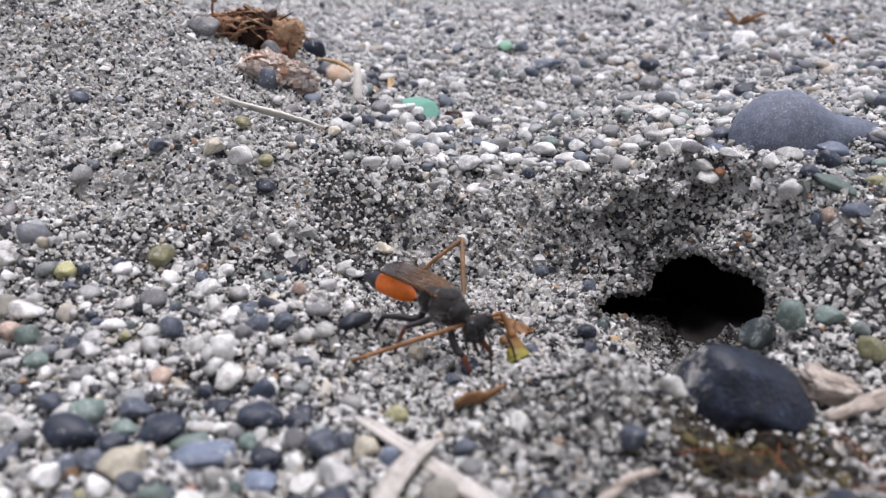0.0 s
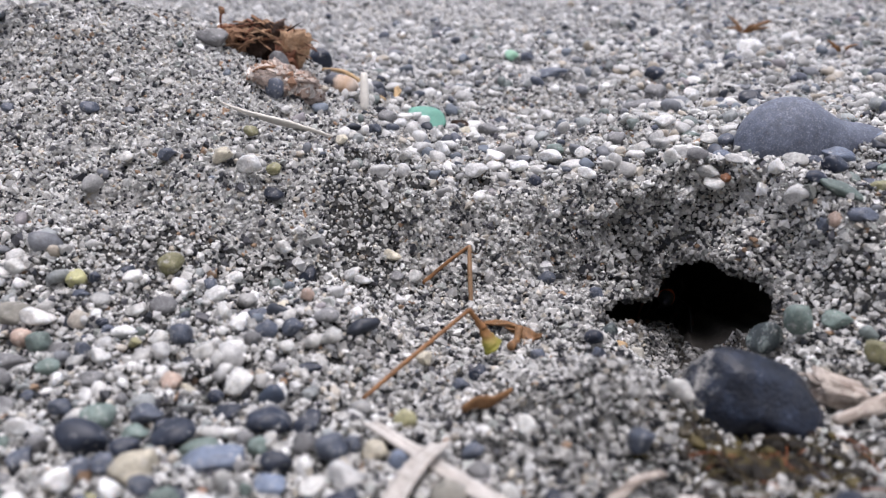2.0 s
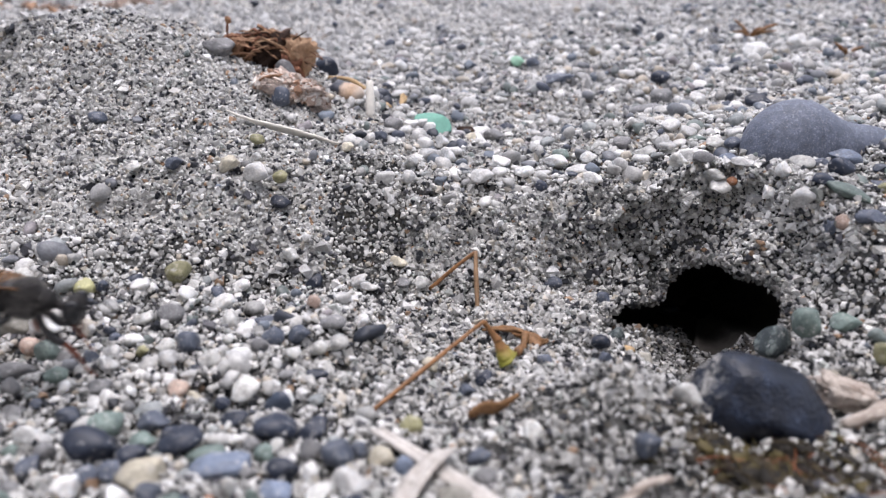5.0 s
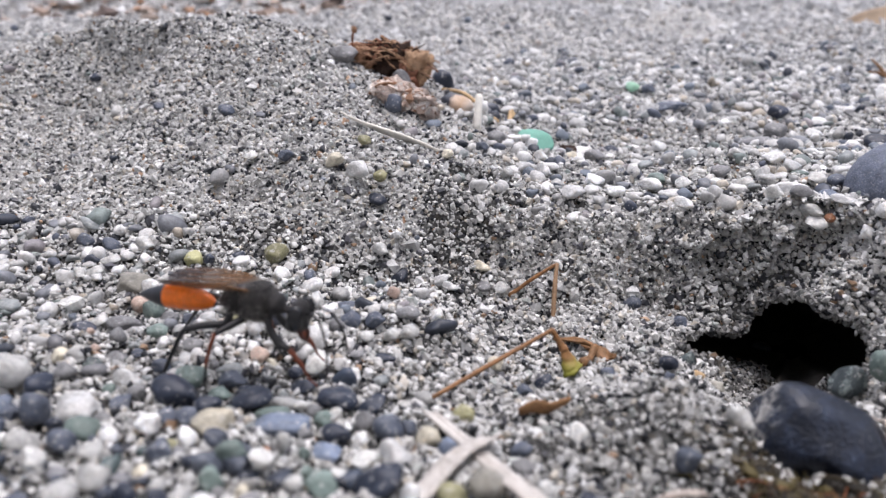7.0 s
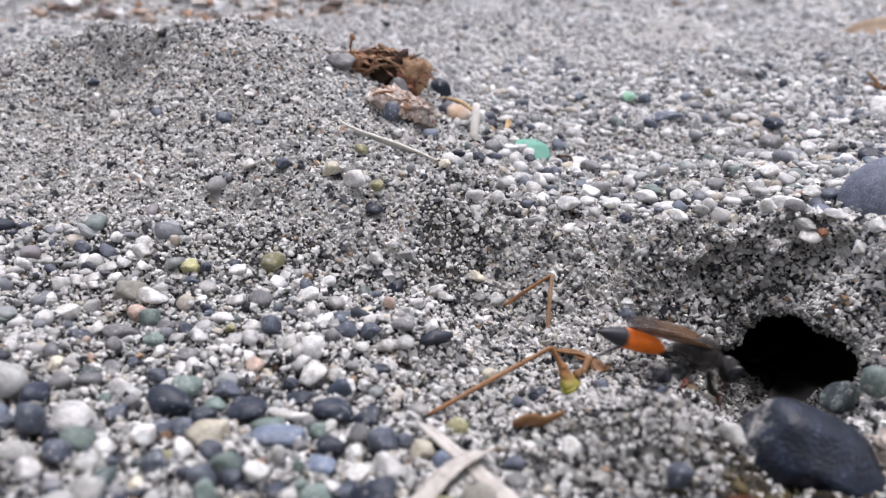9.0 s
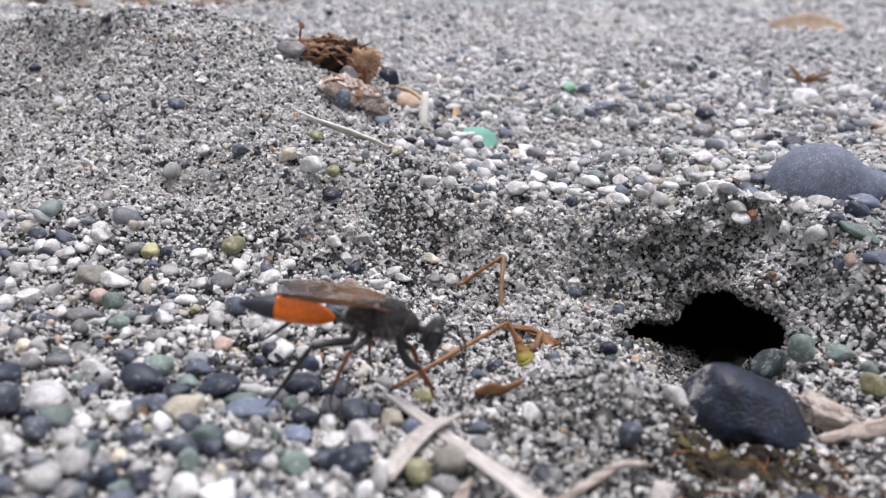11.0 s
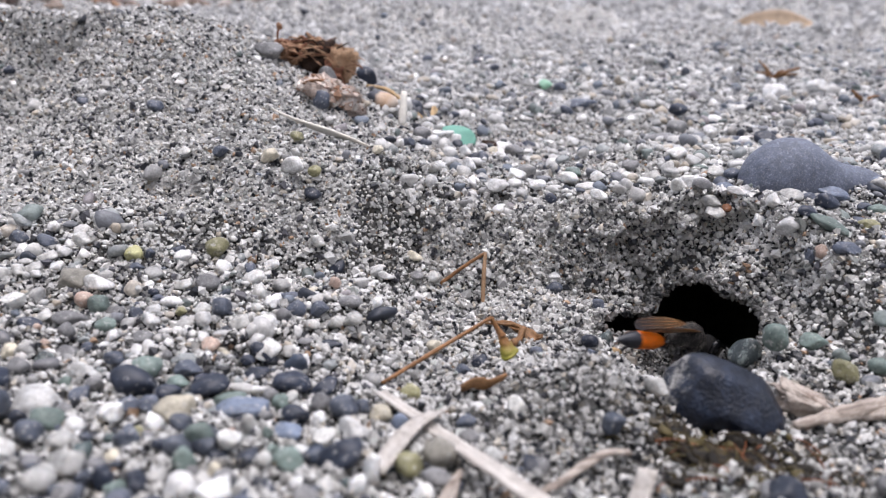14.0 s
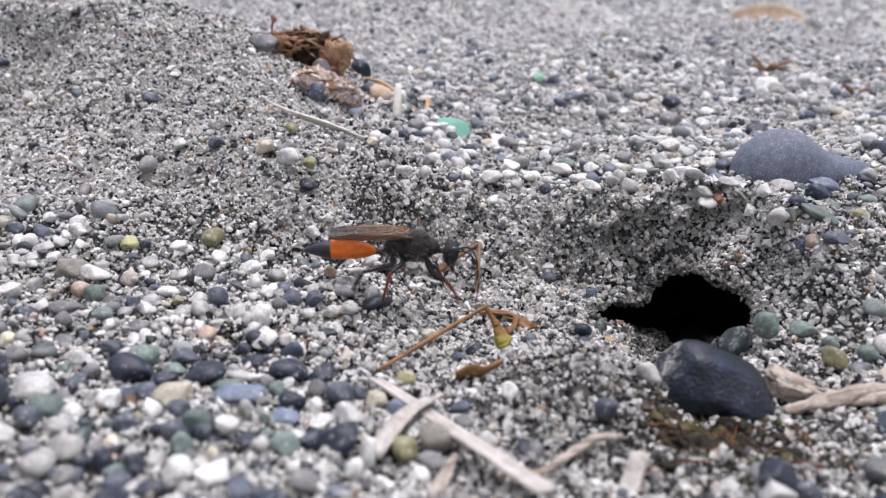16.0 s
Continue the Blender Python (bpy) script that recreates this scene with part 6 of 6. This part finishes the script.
pebble("pale", -3.9, 104.6, 1.42, 1.35, 1.06, 0)
pebble("dark", -24.4, 69.8, 0.99, 0.93, 0.77, 0)
pebble("dark", -22.2, 66.5, 1.64, 1.30, 0.82, -12)
pebble("dark", -14.9, 75.9, 1.49, 0.93, 0.56, 0)
pebble("grey", -18.4, 74.9, 1.11, 0.73, 0.40, 0)
pebble("cream", -1.7, 81.8, 1.34, 1.12, 1.10, 20)
pebble("grey", -48.6, 61.6, 1.44, 1.16, 1.03, 0)
pebble("white", -42.8, 55.5, 3.2, 2.5, 1.9, 0)
pebble("green", -42.8, 61.0, 0.78, 0.78, 0.74, 0)
pebble("grey", -39.3, 60.8, 0.97, 0.87, 0.92, 0)
pebble("dark", -34.5, 60.4, 2.70, 2.12, 1.73, 10)
pebble("slate", -31.3, 56.7, 1.41, 1.20, 0.98, 0)
pebble("white", -34.0, 54.0, 1.49, 1.42, 1.17, 10)
pebble("cream", -27.8, 55.7, 2.61, 2.22, 1.46, 0)
pebble("green", -30.0, 61.7, 1.43, 1.24, 0.95, 0)
pebble("white", -36.0, 50.6, 1.43, 1.21, 1.15, 0)
pebble("slate", -39.4, 48.2, 1.39, 1.30, 1.19, 10)
pebble("slate", -30.2, 49.7, 1.81, 1.53, 1.13, 25)
pebble("olive", -30.9, 52.5, 1.17, 0.81, 0.61, 0)
pebble("slate", -25.9, 52.4, 1.28, 1.12, 0.88, 0)
pebble("white", -28.5, 51.7, 1.16, 1.10, 1.10, 0)
pebble("pale", -36.2, 47.6, 1.65, 1.34, 0.99, 0)
pebble("slate", -33.9, 48.5, 0.72, 0.72, 0.99, 0)
pebble("pale", -32.5, 42.8, 1.54, 1.54, 1.47, 0)
pebble("dark", -28.7, 41.6, 1.01, 1.01, 1.56, 0)
pebble("pale", -34.1, 40.3, 1.99, 1.79, 1.56, 0)
pebble("white", -20.9, 40.5, 1.73, 1.54, 1.54, 0)
pebble("green", -22.7, 45.1, 1.32, 1.29, 1.26, 0)
pebble("dark", -26.3, 48.0, 0.83, 0.74, 0.78, 0)
pebble("cream", -30.0, 46.4, 1.08, 0.80, 0.52, 0)
pebble("pale", -27.1, 43.5, 1.04, 1.02, 0.99, 0)
pebble("dark", -25.4, 41.1, 1.00, 1.00, 0.93, 0)
pebble("cream", -19.6, 44.9, 0.79, 0.75, 0.75, 0)
pebble("dark", -42.9, 52.0, 0.88, 0.77, 0.83, 0)
pebble("dark", -40.4, 53.5, 0.77, 0.73, 0.69, 0)
pebble("slate", -30.2, 65.4, 1.89, 1.42, 1.12, 0)
pebble("dark", -13.6, 64.5, 1.93, 1.67, 1.25, -15)
pebble("grey", -12.9, 59.5, 1.26, 1.20, 1.20, 0)
pebble("slate", -10.1, 58.2, 1.55, 1.48, 1.47, -10)
pebble("slate", -8.3, 59.4, 0.94, 0.94, 0.89, 0)
pebble("olive", -3.5, 65.3, 1.27, 1.21, 1.21, 0)
pebble("cream", -5.8, 58.7, 1.49, 1.24, 1.06, 10)
pebble("green", -23.0, 60.0, 2.23, 1.60, 1.07, 0)
pebble("bluish", -20.6, 57.6, 3.40, 2.18, 0.98, -5)
pebble("green", -17.5, 59.7, 1.07, 0.96, 1.02, 0)
pebble("pale", -16.4, 60.6, 0.96, 0.96, 1.29, 0)
pebble("grey", -18.2, 56.3, 0.79, 0.77, 0.63, 0)
pebble("dark", -15.0, 56.4, 1.52, 1.30, 1.04, 0)
pebble("bluish", -15.0, 53.4, 1.70, 1.32, 0.82, -5)
pebble("white", -12.2, 56.0, 0.97, 0.97, 0.90, 0)
pebble("pale", -11.0, 53.2, 1.46, 1.32, 1.02, 0)
pebble("white", -8.2, 53.9, 1.76, 1.53, 1.16, 0)
pebble("pale", -18.9, 52.1, 0.87, 0.87, 1.69, 0)
pebble("rust", -20.4, 51.8, 0.46, 0.46, 0.44, 0)
pebble("green", -17.0, 52.5, 0.70, 0.65, 0.66, 0)
pebble("dark", -8.7, 49.1, 2.50, 1.96, 1.44, -25)
pebble("white", -5.4, 47.1, 0.97, 0.97, 2.13, 5)
pebble("pale", -15.8, 46.4, 1.07, 1.00, 1.02, 0)
pebble("green", -13.6, 47.3, 1.63, 1.48, 1.30, 0)
pebble("white", -6.2, 43.8, 0.93, 0.93, 1.38, 0)
pebble("white", -11.7, 43.6, 0.67, 0.67, 0.64, 0)
pebble("pale", -9.3, 43.6, 1.29, 1.23, 1.13, 0)
pebble("white", -4.2, 53.4, 0.70, 0.63, 0.67, 0)
pebble("bluish", -3.8, 57.0, 1.04, 1.00, 0.99, 0)
pebble("beige", 0.9, 50.3, 1.68, 1.60, 1.60, 0)
pebble("olive", -2.0, 48.3, 1.37, 1.37, 1.30, 0)
pebble("white", -3.3, 43.9, 1.03, 0.82, 0.75, 0)
pebble("white", -0.0, 44.5, 1.30, 1.05, 0.95, 0)
pebble("pale", -16.4, 42.3, 1.01, 0.99, 0.96, 0)
pebble("dark", 63.9, 156.0, 2.70, 2.18, 1.74, 10)
pebble("white", 54.8, 164.7, 2.20, 1.70, 1.10, 15)
pebble("pale", 48.1, 154.4, 1.84, 1.62, 1.51, 0)
pebble("grey", 47.2, 167.1, 2.63, 2.11, 1.86, 0)
pebble("white", 38.8, 129.8, 1.79, 1.58, 1.11, 0)
pebble("white", 41.2, 128.7, 1.89, 1.42, 1.10, 0)
pebble("green", 42.8, 127.0, 1.76, 1.28, 0.99, 0)
pebble("pale", 43.6, 121.8, 2.00, 1.46, 1.05, 0)
pebble("white", 39.7, 118.3, 2.75, 2.01, 1.41, -15)
pebble("pale", 36.6, 115.5, 1.64, 1.43, 1.40, 0)
pebble("grey", 39.7, 114.5, 2.10, 1.62, 1.11, 0)
pebble("slate", 46.4, 120.1, 1.48, 1.37, 1.04, 0)
pebble("bluish", 43.7, 114.6, 1.62, 1.17, 0.92, 0)
pebble("white", 45.8, 112.1, 2.34, 1.55, 0.81, 0)
pebble("white", 49.2, 106.4, 1.43, 1.43, 1.36, -25)
pebble("pale", 52.3, 108.1, 1.80, 1.67, 1.30, 0)
pebble("white", 52.4, 113.4, 1.03, 1.01, 0.81, 0)
pebble("bluish", 60.5, 112.0, 3.05, 1.99, 1.24, 15)
pebble("dark", 56.6, 105.0, 1.94, 1.75, 1.53, 0)
pebble("dark", 52.2, 101.5, 1.72, 1.46, 1.00, 0)
pebble("slate", 54.9, 107.8, 1.35, 1.01, 0.87, 0)
pebble("bluish", 67.3, 118.0, 2.40, 1.55, 0.64, 0)
pebble("green", 55.2, 99.4, 3.21, 1.93, 0.91, 20)
pebble("slate", 52.6, 97.2, 1.26, 1.26, 1.20, 0)
pebble("pink", 53.6, 96.3, 1.00, 1.00, 1.23, 0)
pebble("slate", 56.3, 94.9, 2.05, 1.56, 1.05, 0)
pebble("slate", 63.9, 107.6, 1.35, 1.00, 0.87, 0)
pebble("green", 65.0, 106.0, 1.51, 1.12, 0.94, 0)
pebble("olive", 61.4, 100.5, 1.71, 1.29, 0.91, 0)
pebble("white", 50.2, 101.5, 1.91, 1.80, 1.45, -30)
pebble("white", 47.7, 107.2, 1.36, 1.15, 1.06, 0)
pebble("pale", 41.7, 111.6, 2.18, 1.75, 1.20, 5)
pebble("rust", 43.9, 111.7, 0.85, 0.78, 0.74, 0)
pebble("mottled", 40.6, 82.6, 2.1, 1.9, 2.4, 10, up=1.3)
pebble("green", 43.8, 81.6, 1.8, 1.8, 2.1, 8, up=1.3)
pebble("green", 50.1, 84.3, 1.96, 1.61, 1.39, 0)
pebble("olive", 50.2, 75.0, 1.80, 1.62, 1.54, 30)
pebble("green", 56.2, 78.3, 1.48, 1.39, 1.17, 0)
pebble("dark", 4.6, 77.0, 1.13, 1.10, 1.07, 0)
pebble("slate", 2.5, 74.2, 1.03, 1.00, 0.87, 0)
pebble("mottled", 23.9, 93.0, 1.3, 1.2, 1.2, 0)
pebble("slate", 12.5, 82.3, 1.02, 0.83, 0.75, 0)
pebble("pale", 25.2, 66.4, 1.75, 1.5, 1.5, 0)
pebble("slate", 19.0, 58.1, 1.40, 1.40, 1.5, -20)
pebble("pale", 8.5, 62.7, 1.29, 1.27, 1.22, 0)
pebble("grey", 30.1, 126.9, 1.88, 1.68, 1.20, 0)
pebble("white", -29.4, 114.0, 2.0, 1.6, 1.7, 0, up=0.9)
pebble("olive", -25.9, 115.4, 1.35, 1.2, 1.1, 0, up=0.8)
pebble("olive", -31.2, 124.0, 1.25, 1.1, 0.95, 0, up=0.5)
pebble("cream", -16.4, 127.2, 1.3, 1.1, 0.9, 0, up=0.4)
pebble("pale", -49.9, 118.2, 1.4, 1.2, 1.0, 10, up=0.6)
pebble("cream", -33.4, 114.2, 2.0, 1.6, 1.45, -12, up=0.8)
pebble("slate", -42.3, 115.3, 1.45, 1.35, 1.25, 0, up=0.6)
pebble("white", -30.4, 119.3, 0.90, 0.89, 0.86, 0)
pebble("dark", -25.6, 112.2, 1.6, 1.4, 1.0, 15, up=0.4)
pebble("slate", -60.3, 130.9, 1.63, 1.48, 1.13, 0)
pebble("slate", -78.6, 139.0, 1.49, 1.28, 0.98, 0)
pebble("dark", -107.0, 160.6, 1.43, 1.28, 1.10, 0)
pebble("grey", -10.0, 145.6, 1.89, 1.70, 1.46, 0)
pebble("white", 0.6, 127.6, 1.38, 1.38, 1.54, 0)
pebble("white", -0.4, 137.1, 1.35, 1.22, 1.19, 0)
pebble("pale", -5.9, 124.0, 1.35, 1.32, 1.20, 0)
pebble("slate", -11.9, 136.5, 1.46, 1.29, 1.07, 0)
pebble("white", 6.4, 120.0, 2.33, 1.85, 1.18, 0)
pebble("white", 9.1, 125.7, 2.10, 1.55, 1.01, 0)
pebble("white", 13.0, 120.4, 1.72, 1.27, 1.08, 0)
pebble("white", 19.0, 126.9, 2.10, 1.67, 1.21, 0)
pebble("white", 23.5, 115.8, 1.66, 1.50, 1.14, 0)
pebble("dark", 15.2, 116.2, 1.18, 1.14, 1.05, 0)
pebble("pale", 23.7, 122.9, 1.74, 1.45, 1.08, 0)
pebble("pale", 33.7, 124.1, 2.04, 1.57, 1.18, 0)
pebble("slate", 27.7, 188.5, 4.39, 2.87, 1.51, -5)
pebble("grey", 42.4, 161.2, 3.84, 2.76, 1.46, -10)
pebble("dark", 50.4, 180.7, 2.38, 1.99, 1.97, -20)
pebble("pale", 41.5, 112.4, 1.90, 1.61, 1.11, 0)
pebble("white", 96.5, 214.8, 3.22, 2.95, 2.26, 0)
pebble("dark", 113.2, 232.4, 3.45, 2.94, 1.93, 0)
pebble("white", 83.9, 210.1, 3.96, 3.00, 2.51, 0)
pebble("slate", 22.5, 200.5, 1.85, 1.52, 1.44, 0)
pebble("green", 20.1, 128.2, 1.59, 1.41, 1.02, 0)
pebble("pale", 32.9, 132.6, 1.83, 1.50, 1.23, 0)
pebble("pale", 26.9, 130.0, 2.13, 1.65, 1.32, 0)
pebble("white", 23.4, 166.9, 2.00, 1.59, 1.26, 0)
pebble("cream", 5.3, 146.8, 1.79, 1.57, 1.25, 0)
pebble("dark", 13.2, 161.0, 1.68, 1.30, 1.11, 0)
pebble("grey", 9.6, 147.6, 2.16, 1.71, 1.26, 0)
pebble("slate", 19.9, 82.6, 1.15, 1.0, 1.3, 20)
pebble("dark", 20.3, 87.3, 1.35, 1.2, 1.2, 5)
pebble("pale", 25.4, 94.4, 0.95, 0.8, 0.9, 0)
pebble("beige", 28.2, 93.4, 1.2, 1.0, 1.0, 0)
pebble("slate", 23.4, 101.4, 1.2, 1.1, 1.3, 12, up=-0.3)
pebble("slate", 16.6, 106.0, 1.5, 1.2, 1.2, -10, up=-0.3)
pebble("grey", -46.2, 161.0, 3.3, 2.4, 2.1, 14)
pebble("dark", -27.0, 178.0, 2.6, 2.0, 2.6, 5)
pebble("grey", -33.0, 159.9, 2.3, 2.0, 2.5, 18)
pebble("slate", -31.2, 145.6, 2.0, 1.6, 2.2, 15)
pebble("white", -208, 410, 7.5, 7.0, 8.0, 5)
pebble("pale", -53.2, 57.8, 3.2, 2.4, 2.7, 12)
pebble("slate", -46.4, 53.4, 1.9, 1.6, 1.9, 10)
build_rim()
build_litter()
build_gravel()
build_sand()
motions()
